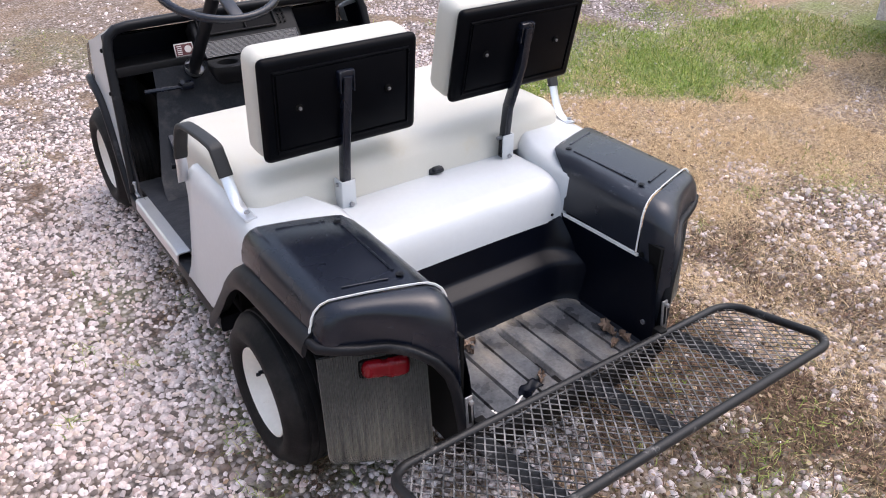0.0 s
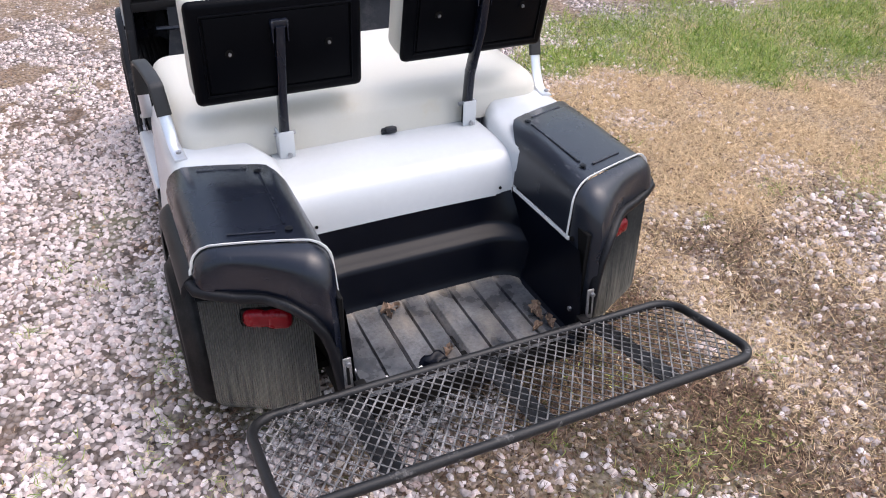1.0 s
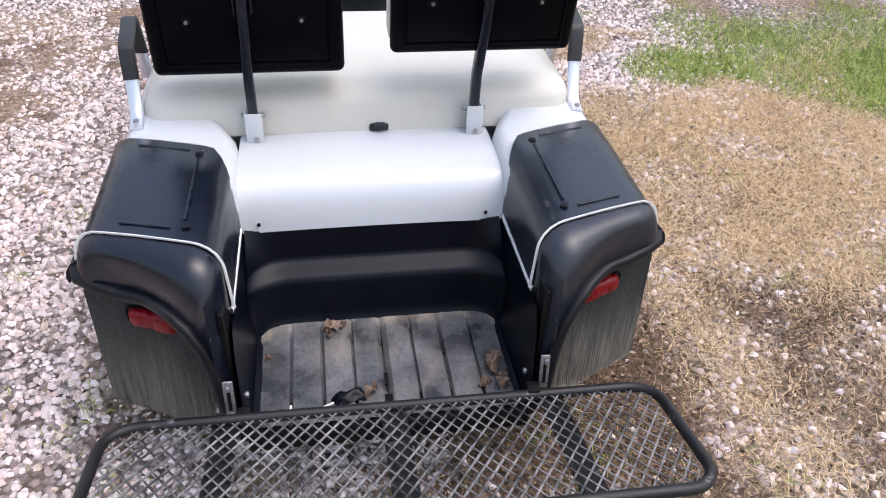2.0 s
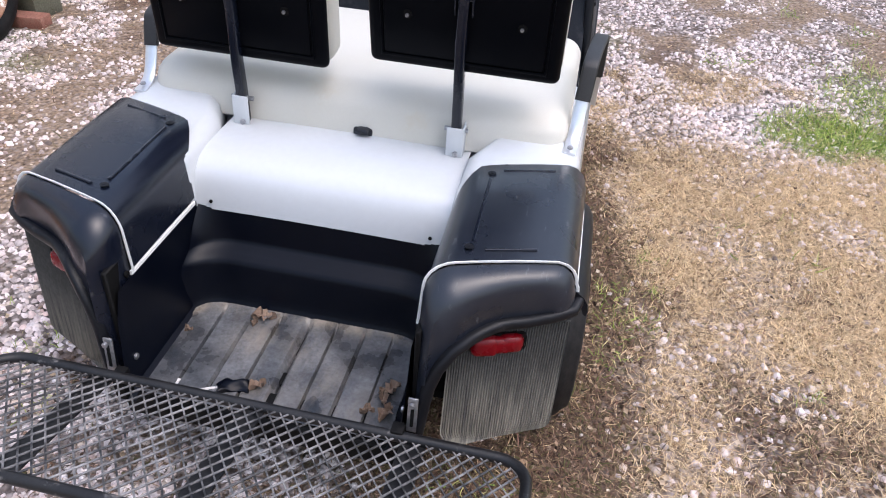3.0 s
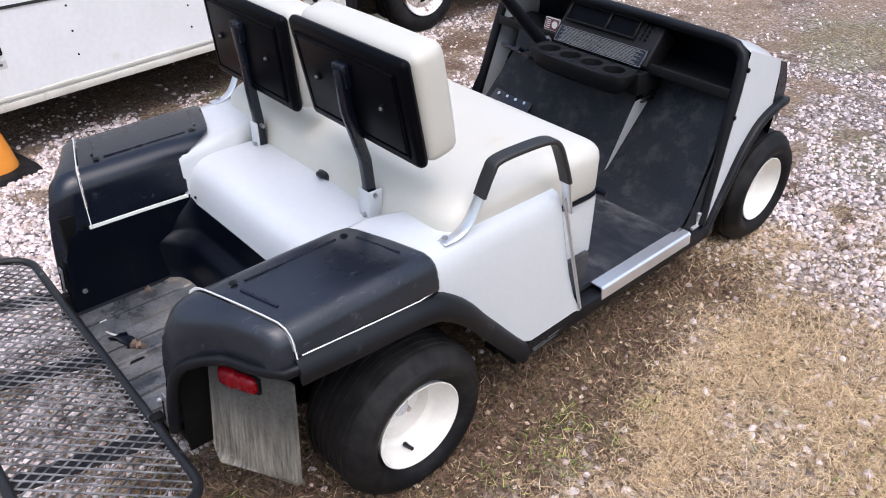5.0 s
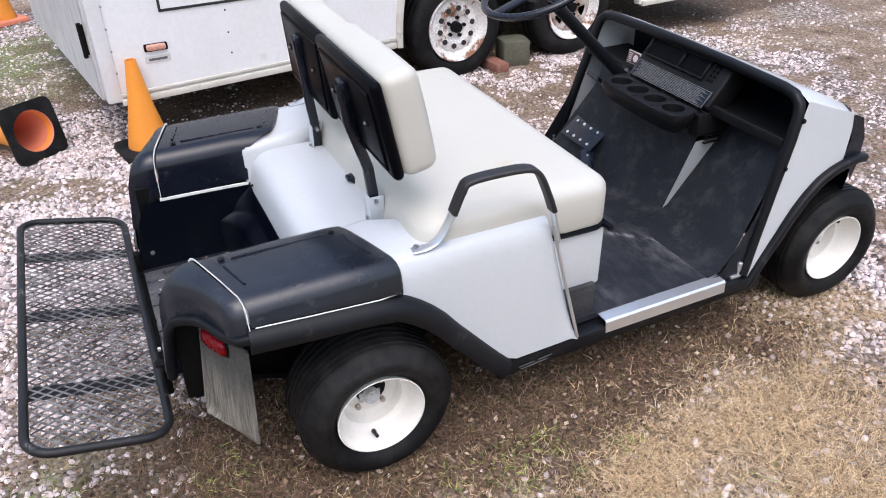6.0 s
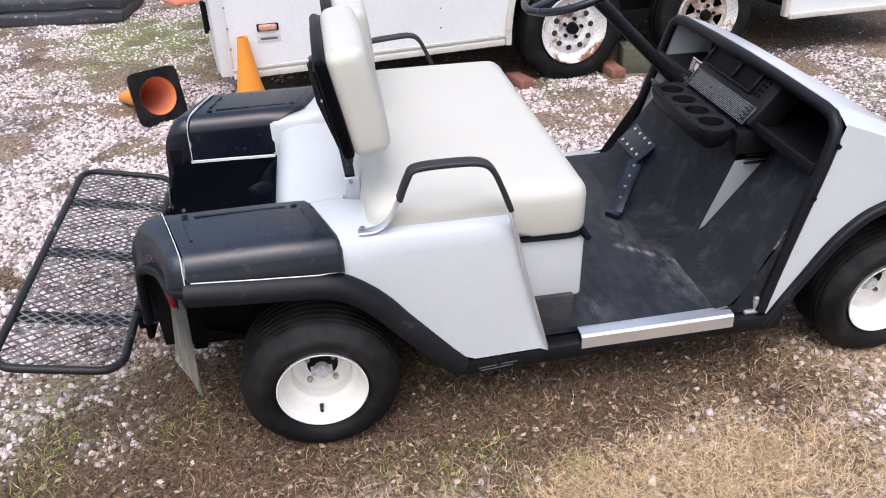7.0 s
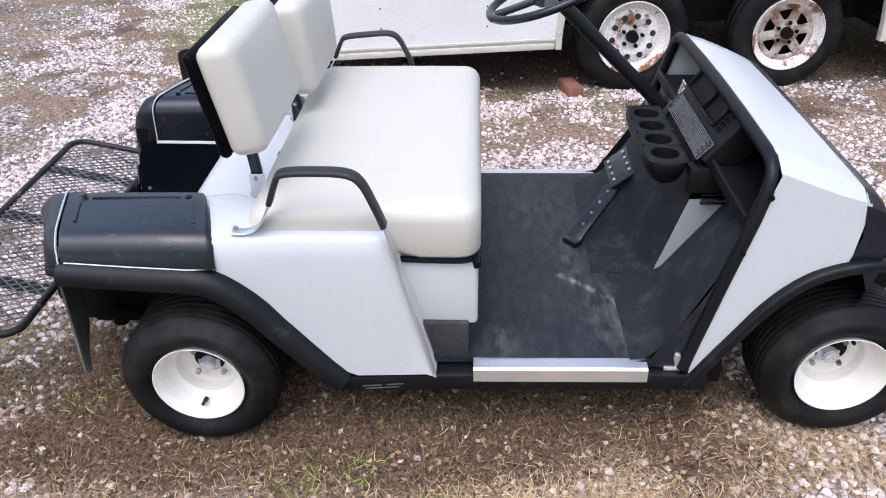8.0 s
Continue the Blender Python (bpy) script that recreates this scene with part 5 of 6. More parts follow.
part("bottom_rail", rbox(0.035, 1.1, 0.035, 0.006, 2, (0.002, 4.02, LOW - 0.006)), RAIL, trailer)
part("door_hinge", merge(rbox(0.016, 0.03, 0.15, 0.006, 2, (-0.09, -0.036, 0.56)), cyl(0.011, 0.17, 10, (-0.078, -0.044, 0.56), bevel=0.002)), DARK, trailer, "dark greasy door hinge")
# wheel arch
a_rows = []
for k in range(0, 13):
    t = k / 12
    a_rows.append((0.004, ARCH_A + 0.02 + 0.20 * (1 - math.cos(t * math.pi / 2)), LOW + 0.56 * math.sin(t * math.pi / 2)))
arch_path = a_rows + [(0.004, ARCH_B - 0.22, LOW + 0.56)] + [(0.004, ARCH_B - 0.02 - 0.20 * (1 - math.cos(t * math.pi / 2 / 8)), LOW + 0.56 * math.sin(t * math.pi / 2 / 8)) for t in range(8, -1, -1)]
part("arch_trim", sweep(arch_path, rrect(0.035, 0.05, 0.008, 2), up=(1, 0, 0)), RAIL, trailer, "pale wheel arch trim")
fill = loft([[(0.0, ARCH_A - 0.002, LOW), (0.0, ARCH_A + 0.02, LOW)]] + [[(0.0, ARCH_A - 0.002, p[2]), (0.0, p[1], p[2])] for p in a_rows] + [[(0.0, ARCH_A - 0.002, 0.87), (0.0, ARCH_A + 0.24, 0.87)]], cap=False)
part("arch_sheet", fill, TRAILER, trailer)
part("wheel_box", merge(rbox(0.02, ARCH_B - ARCH_A, 0.62, 0.003, 1, (-0.36, (ARCH_A + ARCH_B) / 2, 0.62)), rbox(0.36, ARCH_B - ARCH_A, 0.02, 0.003, 1, (-0.19, (ARCH_A + ARCH_B) / 2, 0.90))), DARK, trailer)
part("axle", cyl(0.035, 1.5, 12, (-1.0, 2.06, 0.30), (0, 90, 0)), DARK, trailer)
part("axle", cyl(0.035, 1.5, 12, (-1.0, 2.94, 0.30), (0, 90, 0)), DARK, trailer)


def trailer_wheel(y, spokes):
    r, x = 0.318, -0.045
    tp = [(x - 0.20, 0.20), (x - 0.205, 0.25), (x - 0.19, 0.30), (x - 0.165, r), (x - 0.13, r), (x - 0.125, r - 0.008), (x - 0.115, r - 0.008), (x - 0.11, r), (x - 0.075, r), (x - 0.07, r - 0.008), (x - 0.06, r - 0.008), (x - 0.055, r), (x - 0.035, r - 0.002), (x - 0.012, 0.298), (x, 0.26), (x - 0.004, 0.235), (x - 0.010, 0.215), (x - 0.02, 0.205)]
    w = part("tyre_wheel", lathe(tp, 56, (0, y, 0.305)), RUBBER, trailer, "black trailer tyre on a rusty white rim", 50)
    o = x - 0.006
    rp = [(o - 0.02, 0.200), (o + 0.004, 0.205), (o + 0.006, 0.200), (o - 0.012, 0.190), (o - 0.030, 0.180), (o - 0.045, 0.160), (o - 0.050, 0.150)]
    rim = part("rim", lathe(rp, 48, (0, y, 0.305)), RUSTY, w, "white steel rim with rust at its foot", 50)
    if spokes:
        part("rim_back", lathe([(o - 0.085, 0.155), (o - 0.085, 0.0)], 32, (0, y, 0.305)), DARK, rim)
        part("wheel_face", lathe([(o - 0.045, 0.075), (o - 0.035, 0.06), (o - 0.038, 0.0)], 32, (0, y, 0.305)), RUST, rim)
        part("rim_ring", lathe([(o - 0.046, 0.162), (o - 0.040, 0.145), (o - 0.047, 0.128)], 40, (0, y, 0.305)), RUST, rim)
        for k in range(6):
            a = radians(60 * k + 20)
            part("spoke", rbox(0.018, 0.055, 0.10, 0.008, 2, (o - 0.047, y + 0.10 * math.sin(a), 0.305 + 0.10 * math.cos(a)), (-math.degrees(a), 0, 0)), RUST, rim, "rusted spoke")
    else:
        part("wheel_face", lathe([(o - 0.050, 0.155), (o - 0.035, 0.135), (o - 0.030, 0.10), (o - 0.045, 0.075), (o - 0.048, 0.0)], 48, (0, y, 0.305)), RUSTY, rim, "white pressed wheel face")
        for k in range(10):
            a = radians(36 * k + 9)
            part("hole", cyl(0.017, 0.006, 16, (o - 0.0305, y + 0.115 * math.sin(a), 0.305 + 0.115 * math.cos(a)), (0, 90, 0)), LETTER, rim)
    part("hub", cyl(0.036, 0.05, 20, (o - 0.025, y, 0.305), (0, 90, 0), 0.030, 0.006), DARK, rim, "dark greasy hub")
    for k in range(5):
        a = radians(72 * k + 10)
        part("lug_nut", cyl(0.011, 0.024, 6, (o - 0.032, y + 0.057 * math.sin(a), 0.305 + 0.057 * math.cos(a)), (0, 90, 0), bevel=0.002), DARK, rim)


trailer_wheel(2.055, False)
trailer_wheel(2.935, True)
ml = part("marker_lamp", rbox(0.022, 0.095, 0.032, 0.010, 3, (0.010, 0.275, 0.499)), AMBER, trailer, "faded red clearance lamp")
part("lamp_base", rbox(0.008, 0.115, 0.038, 0.006, 2, (0.003, 0.275, 0.498)), DARK, ml)
tg = part("rating_label", rbox(0.003, 0.125, 0.036, 0.001, 1, (0.0015, 0.276, 0.438)), TAG, trailer, "small pale label")
part("print_row", rbox(0.001, 0.09, 0.012, 0, 1, (0.0035, 0.276, 0.438)), INK, tg)

sign = part("sign_board", rbox(0.002, 0.86, 0.30, 0, 1, (0.0015, 0.76, 0.81)), TRAILER, trailer, "white lettered panel with a black border")
for y, z, w, h in ((0.76, 0.668, 0.874, 0.013), (0.76, 0.952, 0.874, 0.013), (0.329, 0.81, 0.013, 0.27), (1.19, 0.81, 0.013, 0.27)):
    part("border", rbox(0.002, w, h, 0, 1, (0.004, y, z)), LETTER, sign)
for k in range(6):
    part("letter_bar", rbox(0.002, 0.085, 0.10, 0, 1, (0.004, 0.44 + 0.125 * k, 0.78)), LETTER, sign)

# ---- traffic cones, bricks, block ----
def cone_thing(name, label, m, h=0.47, b=0.155, foot=RUBBER):
    c = thing(name, label, "traffic cone", m, "traffic cones")
    shell = [(0.03, 0.105), (0.10, 0.092), (h * 0.5, 0.062), (h - 0.02, 0.029), (h, 0.027), (h, 0.020), (h - 0.02, 0.021), (h * 0.5, 0.055), (0.10, 0.086), (0.012, 0.098)]
    part("cone_body", lathe(shell, 40, turn=(0, -90, 0)), ORANGE, c, "faded orange plastic cone", 60)
    inner = [(h * 0.93, 0.021), (h * 0.5, 0.0545), (0.10, 0.0855), (0.010, 0.0985), (-0.002, 0.104)]
    part("cone_inside", lathe(inner, 40, turn=(0, -90, 0)), ORANGE_IN, c, "pinkish orange inside", 60)
    def square(half, z):
        out = []
        for k in range(64):
            c, q = math.cos(math.pi * k / 32), math.sin(math.pi * k / 32)
            r = half / (abs(c) ** 9 + abs(q) ** 9) ** (1 / 9)
            out.append((r * c, r * q, z))
        return out
    def hole(z, r):
        return [(r * math.cos(math.pi * k / 32), r * math.sin(math.pi * k / 32), z) for k in range(64)]
    part("cone_base", loft([hole(0.0, 0.1045), square(b, 0.0), square(b, 0.012), square(b - 0.008, 0.026), hole(0.032, 0.112)], cap=False, close=True), foot, c, "", 40)
    return c


cone_thing("traffic_cone", "orange traffic cone standing on a black rubber base beside the trailer", pose(-1.975, -0.31, gz(-1.975, -0.31) + 0.002, 0, 0, 12))
lying = Matrix.Translation((-2.113, -0.827, 0.146)) @ Matrix(((0.616, -0.194, -0.763), (-0.787, -0.120, -0.605), (0.026, 0.974, -0.226))).to_4x4()
cone_thing("traffic_cone", "weathered orange traffic cone standing far off on the grass", pose(-5.28, -1.12, gz(-5.28, -1.12), 0, 0, 30), foot=ORANGE_IN)
cone_thing("traffic_cone", "orange traffic cone lying on its side, black base towards the cart", lying, 0.48, 0.146)


def brick_thing(x, y, rz_, tilt_=0):
    b = rbox(0.195, 0.092, 0.060, 0.006, 2)
    ob = part("brick", b, BRICK)
    ob.matrix_world = pose(x, y, gz(x, y) + 0.028, tilt_, 0, rz_)
    return tagged(ob, "weathered red brick wedged beside the trailer tyre", "brick", "wheel chocks")


brick_thing(-2.225, 1.255, 15)
brick_thing(-2.27, 1.855, 4)
ob = part("concrete_block", merge(rbox(0.17, 0.18, 0.165, 0.012, 2)), BLOCK)
ob.matrix_world = pose(-2.34, 2.02, gz(-2.34, 2.02) + 0.078, 0, 0, -8)
tagged(ob, "mossy concrete block on the gravel between the trailer wheels", "block")
# far dark timbers lying end to end, and a white corner of another trailer
def dark_timber(x, y, length, turn_):
    bm = merge(rbox(0.75, length, 0.10, 0.02, 2, (0, 0, 0.05), cuts=6), rbox(0.66, length * 0.98, 0.09, 0.02, 2, (-0.04, 0, 0.14), cuts=6))
    for v in bm.verts:
        v.co += Vector((0, 0, 1)) * 0.025 * noise.noise(v.co * 4 + Vector((y, 0, 0))) + Vector((1, 0, 0)) * 0.03 * noise.noise(v.co * 3 + Vector((5, y, 5)))
    ob = part("dark_timber", bm, LOG)
    ob.matrix_world = pose(x, y, -0.01, 0, 0, turn_)
    return tagged(ob, "dark weathered landscape timbers with leaf flecks on the gravel", "timber", "timbers at the yard edge")


dark_timber(-4.98, -2.03, 1.05, -3)
dark_timber(-4.90, -3.35, 1.45, 4)
other = thing("utility_trailer", "small white open utility trailer standing at the grass edge", "trailer", pose(3.28, 0.73, 0, 0, 0, -75))
part("deck", rbox(1.5, 2.2, 0.05, 0.008, 2, (0.78, 1.13, 0.375)), LIGHTPLASTIC, other)
for name, size, at in (("side_panel", (1.5, 0.03, 0.42), (0.78, 0.015, 0.60)), ("side_panel", (1.5, 0.03, 0.42), (0.78, 2.245, 0.60)), ("side_panel", (0.03, 2.2, 0.42), (0.015, 1.13, 0.60)), ("side_panel", (0.03, 2.2, 0.42), (1.545, 1.13, 0.60))):
    part(name, rbox(*size, 0.006, 2, at), LIGHTPLASTIC, other)
for x in (0.03, 1.53):
    for y in (0.03, 2.23):
        part("corner_post", rbox(0.07, 0.07, 0.50, 0.008, 2, (x, y, 0.585)), LIGHTPLASTIC, other)
for x in (-0.10, 1.66):
    tyre = part("wheel", lathe([(-0.07, 0.13), (-0.075, 0.19), (-0.06, 0.25), (-0.02, 0.262), (0.02, 0.262), (0.06, 0.25), (0.075, 0.19), (0.07, 0.13)], 40, (x, 1.2, 0.262)), RUBBER, other)
    part("rim", lathe([(-0.066, 0.135), (-0.03, 0.125), (-0.02, 0.05), (-0.02, 0.0), (0.02, 0.0), (0.02, 0.05), (0.03, 0.125), (0.066, 0.135)], 32, (x, 1.2, 0.262)), RIM, tyre)
part("axle", cyl(0.025, 1.7, 12, (0.78, 1.2, 0.262), (0, 90, 0)), DARK, other)
part("spring", rbox(1.0, 0.06, 0.10, 0.01, 2, (0.78, 1.2, 0.32)), DARK, other)
part("drawbar", sweep([(0.78, 2.2, 0.34), (0.78, 3.2, 0.36)], rrect(0.07, 0.07, 0.01, 2)), DARK, other)
part("jack_leg", cyl(0.025, 0.40, 12, (0.78, 3.05, 0.20)), DARK, other)

# ---- leaves and litter in the bed ----
def leaf(x, y, size, turn_, z=0.260):
    bm = bmesh.new()
    rows = []
    for i in range(10):
        t = i / 9
        w = size * 0.27 * math.sin(math.pi * (0.06 + 0.9 * t)) * (1 + 0.45 * math.cos(i * 2.6 + turn_))
        rows.append([(size * (t - 0.5), w * q, 0.004 * math.sin(t * 6 + turn_) + 0.012 * q * q + 0.005 * math.sin(q * 6 + t * 9 + turn_)) for q in (-1, -0.5, 0, 0.5, 1)])
    ob = part("dry_leaf", loft(rows, cap=False), LEAF)
    ob.matrix_world = pose(x, y, z, 0, 0, turn_)
    return tagged(ob, "curled dry brown leaf on the cargo bed floor", "leaf", "leaves in the cargo bed")


for x, y, size, t in ((0.232, -0.322, 0.050, 40), (0.226, -0.350, 0.034, 110), (0.240, -0.388, 0.048, 75), (0.202, -0.391, 0.032, 10), (-0.116, -0.174, 0.058, 12), (-0.128, -0.200, 0.026, 95), (-0.042, -0.382, 0.040, 50), (-0.262, -0.262, 0.022, 30)):
    leaf(x, y, size, t)
scrap = rbox(0.075, 0.034, 0.012, 0.004, 2, cuts=5)
for v in scrap.verts:
    v.co += Vector((0.008 * noise.noise(v.co * 40), 0.012 * noise.noise(v.co * 40 + Vector((3, 0, 0))), 0.012 * noise.noise(v.co * 45 + Vector((0, 7, 0)))))
ob = part("rag", scrap, TUB)
ob.matrix_world = pose(-0.090, -0.398, 0.263, 0, 0, 20)
tagged(ob, "black plastic scrap on the cargo bed floor", "scrap")
# a pale twig beside the scrap, drawn as a thin rod
ob = part("twig", sweep([(-0.178, -0.428, 0.258), (-0.150, -0.418, 0.260), (-0.122, -0.406, 0.262)], ring(0.003, 6)), TAG)
tagged(ob, "thin pale twig on the cargo bed floor", "rod")
for x, y in ((-0.262, -0.354), (-0.256, -0.403), (-0.207, -0.415), (-0.215, -0.405)):
    ob = part("pebble", rbox(0.016, 0.011, 0.009, 0.003, 2), TAG)
    ob.matrix_world = pose(x, y, 0.2575, 0, 0, x * 900)
    tagged(ob, "small white pebble on the cargo bed floor", "pebble", "pebbles in the cargo bed")

# ---- loose ground: stones, straw, grass, leaves ----
def scatter(name, label, shape_v, shape_f, places, mat):
    """Many small pieces as one mesh. places: matrices as (n, 4, 4)."""
    n, k = len(places), len(shape_v[0]) if isinstance(shape_v, list) else shape_v.shape[0]
    if isinstance(shape_v, list):
        sv = np.stack([shape_v[i % len(shape_v)] for i in range(n)])
    else:
        sv = np.broadcast_to(shape_v, (n, *shape_v.shape))
    v = np.einsum("nij,nkj->nki", places[:, :3, :3], sv) + places[:, None, :3, 3]
    f = (np.asarray(shape_f)[None] + (np.arange(n) * k)[:, None, None])
    me = bpy.data.meshes.new(name)
    nf, c = f.shape[0] * f.shape[1], f.shape[2]
    me.vertices.add(n * k)
    me.vertices.foreach_set("co", v.astype(np.float32).ravel())
    me.loops.add(nf * c)
    me.loops.foreach_set("vertex_index", f.astype(np.int32).ravel())
    me.polygons.add(nf)
    me.polygons.foreach_set("loop_start", np.arange(nf, dtype=np.int32) * c)
    me.update(calc_edges=True)
    me.materials.append(mat)
    return tagged(new(name, me), label, "", kind="stuff")


rng = np.random.default_rng(4)
def turns(n, flat):
    """Random turns; flat: how far from lying flat, in radians."""
    a, b, c = rng.uniform(0, 2 * math.pi, n), rng.normal(0, flat, n), rng.normal(0, flat, n)
    ca, sa, cb, sb, cc, sc = np.cos(a), np.sin(a), np.cos(b), np.sin(b), np.cos(c), np.sin(c)
    m = np.zeros((n, 4, 4))
    z1 = np.zeros((n, 3, 3)); z1[:, 0, 0], z1[:, 0, 1], z1[:, 1, 0], z1[:, 1, 1], z1[:, 2, 2] = ca, -sa, sa, ca, 1
    y1 = np.zeros((n, 3, 3)); y1[:, 0, 0], y1[:, 0, 2], y1[:, 2, 0], y1[:, 2, 2], y1[:, 1, 1] = cb, sb, -sb, cb, 1
    x1 = np.zeros((n, 3, 3)); x1[:, 1, 1], x1[:, 1, 2], x1[:, 2, 1], x1[:, 2, 2], x1[:, 0, 0] = cc, -sc, sc, cc, 1
    m[:, :3, :3] = z1 @ y1 @ x1
    m[:, 3, 3] = 1
    return m


def spread(tries, x0, x1, y0, y1, chance):
    pts = []
    for x, y, u in zip(rng.uniform(x0, x1, tries), rng.uniform(y0, y1, tries), rng.uniform(0, 1, tries)):
        c = cover(x, y)
        if u < chance(x, y, *c):
            pts.append((x, y, gz(x, y)))
    return np.array(pts)


stone_shapes = []
for k in range(20):
    low, high = rng.uniform(0, 6.28), rng.uniform(0.4, 0.8)
    rows = []
    for z, r, off in ((-0.14, 0.5, 0.0), (rng.uniform(0.12, 0.26), 0.5 * high, 0.63)):
        for q in range(5):
            a = low + off + q * 1.2566 + rng.normal(0, 0.2)
            rr = r * rng.uniform(0.72, 1.12)
            rows.append((rr * math.cos(a), 0.8 * rr * math.sin(a), z + rng.normal(0, 0.045)))
    stone_shapes.append(np.array(rows))
stone_faces = [(q, (q + 1) % 5, 5 + q) for q in range(5)] + [((q + 1) % 5, 5 + (q + 1) % 5, 5 + q) for q in range(5)] + [(5, 6, 7), (5, 7, 8), (5, 8, 9)]


def stones(pts, lo, hi, lift=0.1):
    m = turns(len(pts), 0.27)
    sc = rng.uniform(0, 1, len(pts)) ** 1.6 * (hi - lo) + lo
    m[:, :3, :3] *= sc[:, None, None]
    m[:, :3, 3] = pts
    m[:, 2, 3] += sc * lift
    return m


def stone_chance(x, y, st, g, so):
    bare = 1 - 0.8 * step(0.45, 0.65, x) * step(1.45, 1.2, x) * step(-0.4, 0.0, y) * step(1.75, 1.45, y)
    bare *= 1 - 0.62 * step(0.5, 0.8, x) * step(1.9, 1.5, x) * step(-1.3, -0.9, y) * step(0.1, -0.2, y)
    return max(0.012, bare * (1 - 0.93 * st - 0.85 * g - 0.96 * so) * (0.62 + 0.38 * step(-0.3, 0.15, noise.noise((x * 2.6, y * 2.6, 9.9)))))


def faded(x0, x1, y0, y1):
    """The chance of a stone, running out softly at the edges of a patch."""
    return lambda x, y, *c: stone_chance(x, y, *c) * step(0, 0.7, min(x - x0, x1 - x, y - y0, y1 - y) + 0.25 * noise.noise((x * 1.5, y * 1.5, 4.8)))


near = spread(165000, -2.7, 2.2, -1.7, 3.0, faded(-2.7, 2.2, -1.7, 3.0))
mid = np.concatenate([spread(24000, -2.8, 2.6, 2.2, 4.3, faded(-2.8, 2.6, 2.2, 4.3)), spread(36000, -5.2, -2.0, -2.6, 0.8, faded(-5.2, -2.0, -2.6, 0.8))])
slabs = spread(5200, 0.75, 2.3, -1.15, 0.15, lambda x, y, st, g, so: 0.24 * step(0.05, 0.4, noise.noise((x * 2.4 + 3, y * 2.4, 8.8)) + 0.45 - 1.3 * abs(y + 0.42 - 0.45 * (x - 1.2))))
flat_ = spread(9000, 0.6, 2.3, -0.7, 1.7, lambda x, y, st, g, so: 0.2 * st * (1 - 0.8 * so) * step(-0.1, 0.25, noise.noise((x * 2.2, y * 2.2, 6.6))))
far = spread(40000, -6.4, 5.2, -3.5, 7.0, lambda x, y, *c: stone_chance(x, y, *c) * (0.25 if -2.4 < x < 1.9 and -1.4 < y < 2.7 else 1))
scatter("gravel", "pale pinkish crushed limestone gravel", stone_shapes, stone_faces, np.concatenate([stones(near, 0.011, 0.034), stones(mid, 0.012, 0.032), stones(far, 0.014, 0.036), stones(flat_, 0.014, 0.040, 0.10), stones(slabs, 0.012, 0.046, 0.03)]), STONE)

blade_f = [(0, 1, 3, 2), (2, 3, 5, 4), (4, 5, 7, 6)]
blade_shapes = []
for k in range(8):
    b1, b2, h1, h2, h3 = rng.uniform(-0.08, 0.08), rng.uniform(-0.2, 0.2), rng.uniform(0.05, 0.16), rng.uniform(0.06, 0.22), rng.uniform(0.0, 0.2)
    row = []
    for y, bend, h, w in ((0, 0, 0, 0.5), (0.35, b1, h1, 0.45), (0.7, b1 + b2 * 0.5, h2, 0.36), (1.0, b1 + b2, h3, 0.1)):
        row += [(bend, y, h, -w), (bend, y, h, w)]
    blade_shapes.append(np.array(row))


def shaped(ratio):
    """The blade shapes with a width that is a share of their length."""
    return [np.column_stack([b[:, 0] + b[:, 3] * ratio, b[:, 1], b[:, 2]]) for b in blade_shapes]


def blades(pts, length, flat, rise):
    n = len(pts)
    m = turns(n, flat)
    m[:, :3, :3] = m[:, :3, :3] @ np.array([[1, 0, 0], [0, math.cos(rise), -math.sin(rise)], [0, math.sin(rise), math.cos(rise)]])
    ln = rng.uniform(0.45, 1.0, n) * length
    m[:, :3, :3] *= ln[:, None, None]
    m[:, :3, 3] = pts
    m[:, 2, 3] += rng.uniform(0.0, 0.012, n)
    return m


sp = spread(290000, 0.4, 2.6, -1.1, 2.3, lambda x, y, st, g, so: st * (1 - 0.92 * so))
sp3 = spread(30000, 2.4, 4.3, -0.5, 1.8, lambda x, y, st, g, so: st * (1 - 0.8 * so) * step(2.4, 2.7, x))
sp2 = spread(46000, -4.5, 4.2, -2.2, 5.0, lambda x, y, st, g, so: st * 0.6 * (1 - 0.85 * so))
scatter("dry_straw", "flattened dry straw-coloured grass", shaped(0.040), blade_f, np.concatenate([blades(sp, 0.040, 0.32, 0.17), blades(sp3, 0.056, 0.30, 0.17), blades(sp2, 0.050, 0.28, 0.15)]), STRAW)
tp_ = spread(170000, -0.6, 1.4, -1.5, 2.2, lambda x, y, st, g, so: so * 0.95 + st * 0.08)
# dark thatch also lies thick in the shade painted under the trailer
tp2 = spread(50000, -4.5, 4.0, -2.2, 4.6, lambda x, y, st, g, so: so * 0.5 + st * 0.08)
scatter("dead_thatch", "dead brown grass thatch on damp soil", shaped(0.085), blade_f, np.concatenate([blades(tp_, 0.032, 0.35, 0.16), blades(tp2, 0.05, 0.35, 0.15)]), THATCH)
gp = spread(90000, 1.0, 4.2, 0.3, 3.4, lambda x, y, st, g, so: g * 0.95)
gp2 = spread(40000, -5.2, 4.2, -2.2, 5.5, lambda x, y, st, g, so: g * 0.6)
tufts = []
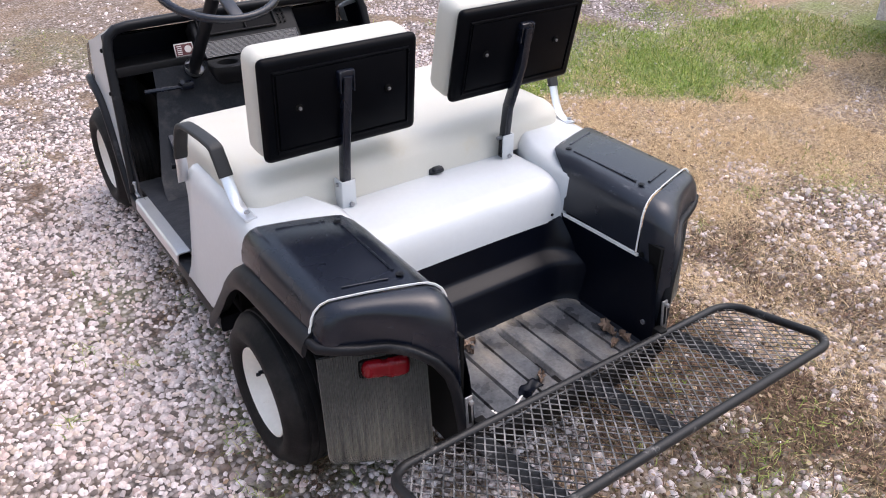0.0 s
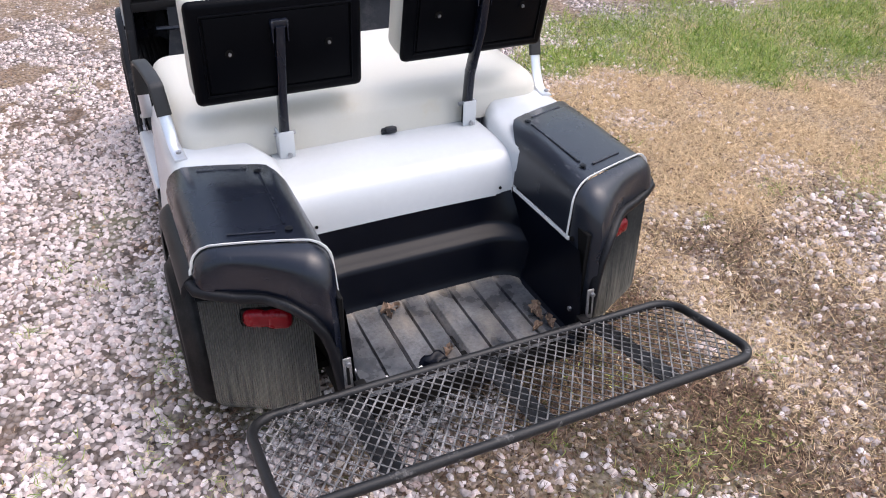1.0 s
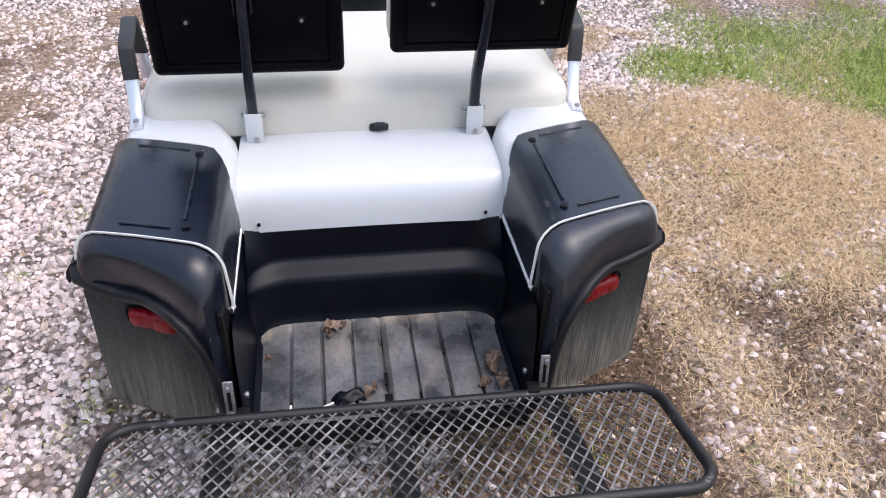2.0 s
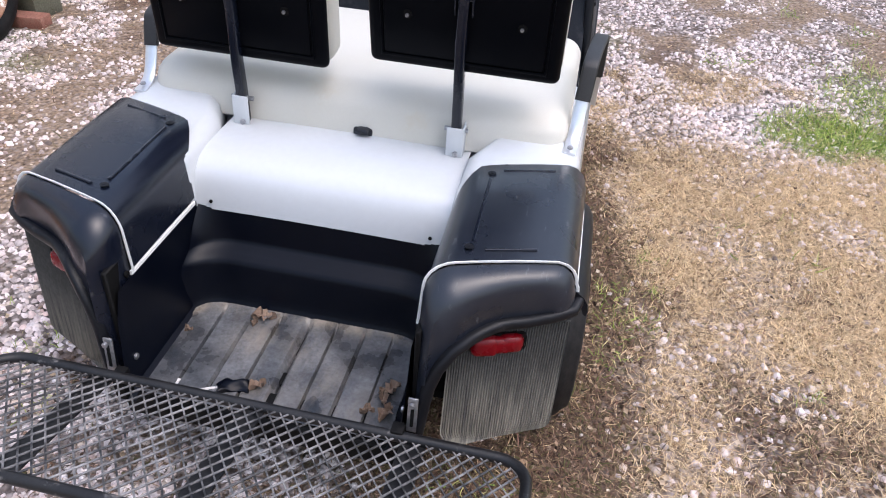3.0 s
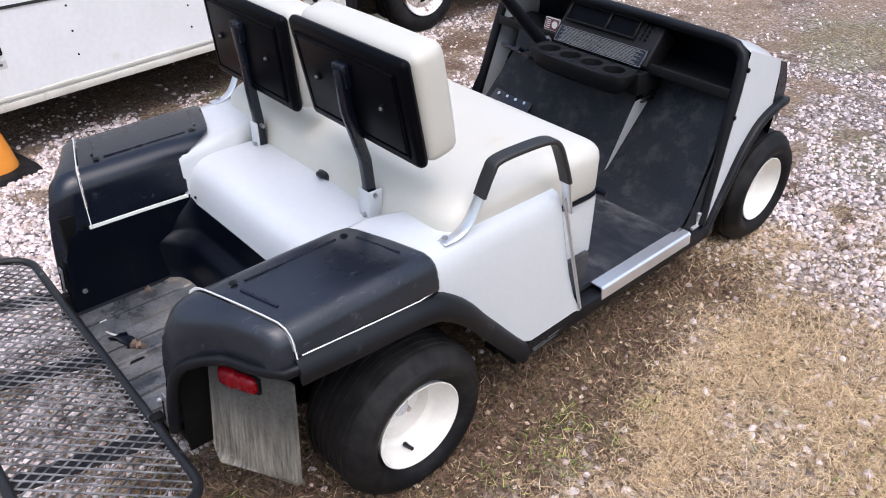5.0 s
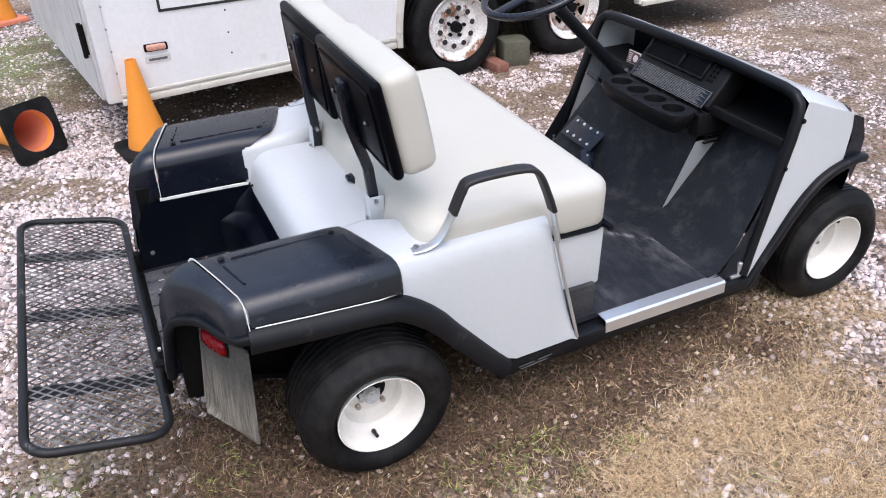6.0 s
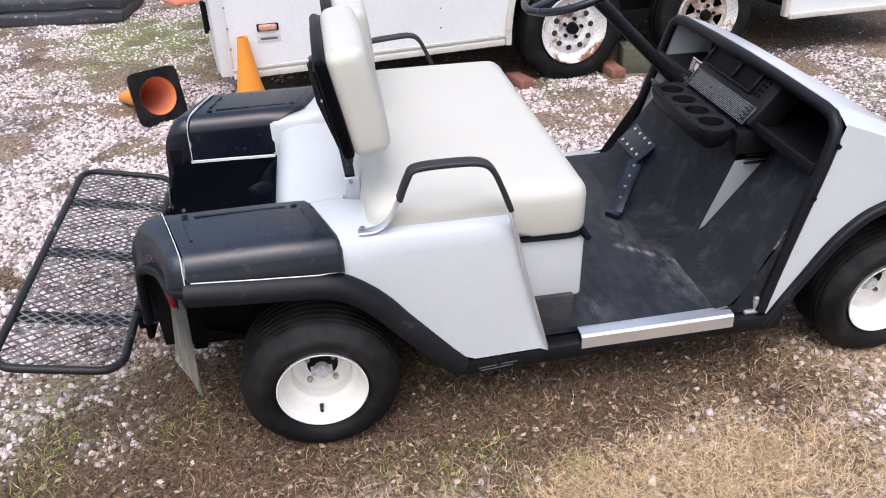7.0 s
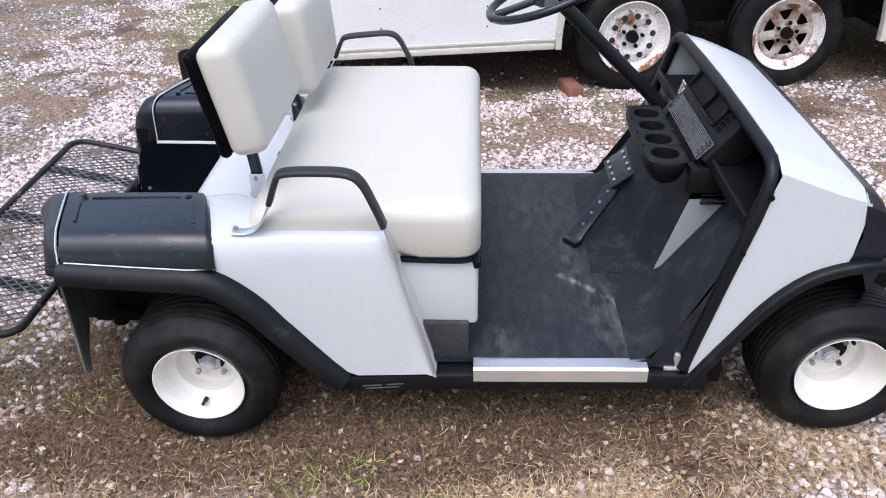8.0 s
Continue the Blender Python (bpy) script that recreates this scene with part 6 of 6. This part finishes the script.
for x, y, r, n in ((0.87, -0.53, 0.07, 60), (0.67, -0.73, 0.09, 90), (-0.73, -0.13, 0.07, 50), (-1.01, -0.15, 0.09, 70), (-0.77, -0.24, 0.06, 40), (0.18, -0.56, 0.05, 30), (1.62, 0.19, 0.10, 80), (-0.63, -0.38, 0.06, 40), (-1.05, 0.42, 0.04, 30), (-0.95, 0.72, 0.06, 40), (-0.85, 0.58, 0.05, 30), (-0.68, 0.09, 0.06, 50), (0.76, 0.34, 0.09, 130), (0.70, 0.47, 0.06, 60), (0.49, -0.73, 0.10, 90), (0.72, 0.18, 0.06, 40), (0.81, 0.67, 0.06, 40), (0.83, 0.49, 0.04, 25), (0.42, -0.39, 0.10, 70), (1.25, 0.15, 0.06, 40), (0.35, -0.80, 0.14, 120), (1.98, 0.03, 0.22, 420), (-0.85, 2.35, 0.10, 60)):
    for dx, dy in rng.normal(0, r * 0.55, (n, 2)):
        tufts.append((x + dx, y + dy, gz(x + dx, y + dy) + 0.006))
scatter("green_grass", "short green grass and clover tufts", shaped(0.075), blade_f, np.concatenate([blades(np.array(tufts), 0.034, 0.5, 0.6), blades(gp, 0.055, 0.55, 0.75), blades(gp2, 0.045, 0.45, 0.6)]), GREEN)
cp = spread(70000, -0.7, 1.9, -1.3, 2.0, lambda x, y, st, g, so: so * 0.9 + st * 0.15)
scatter("soil_crumbs", "crumbs of damp brown soil", stone_shapes, stone_faces, stones(cp, 0.005, 0.020), CLOD)
leaf_v = np.array([[-0.5, 0, 0.12], [0, 0.34, 0.05], [0.5, 0, 0.16], [0, -0.34, 0.10], [0, 0, 0]], float)
leaf_f = [(0, 4, 1), (1, 4, 2), (2, 4, 3), (3, 4, 0)]
lp = np.concatenate([spread(14000, -3.5, 2.2, -2.0, 4.5, lambda x, y, st, g, so: 0.25 + 0.4 * st + 0.3 * so), spread(2200, 0.6, 1.7, -1.1, 1.8, lambda x, y, st, g, so: 0.2 + 0.3 * st + 0.3 * so)])
lm = turns(len(lp), 0.25)
lm[:, :3, :3] *= rng.uniform(0.006, 0.024, (len(lp), 1, 1))
lm[:, :3, 3] = lp + (0, 0, 0.012)
scatter("leaf_litter", "scattered small dry leaves", leaf_v, leaf_f, lm, LITTER)
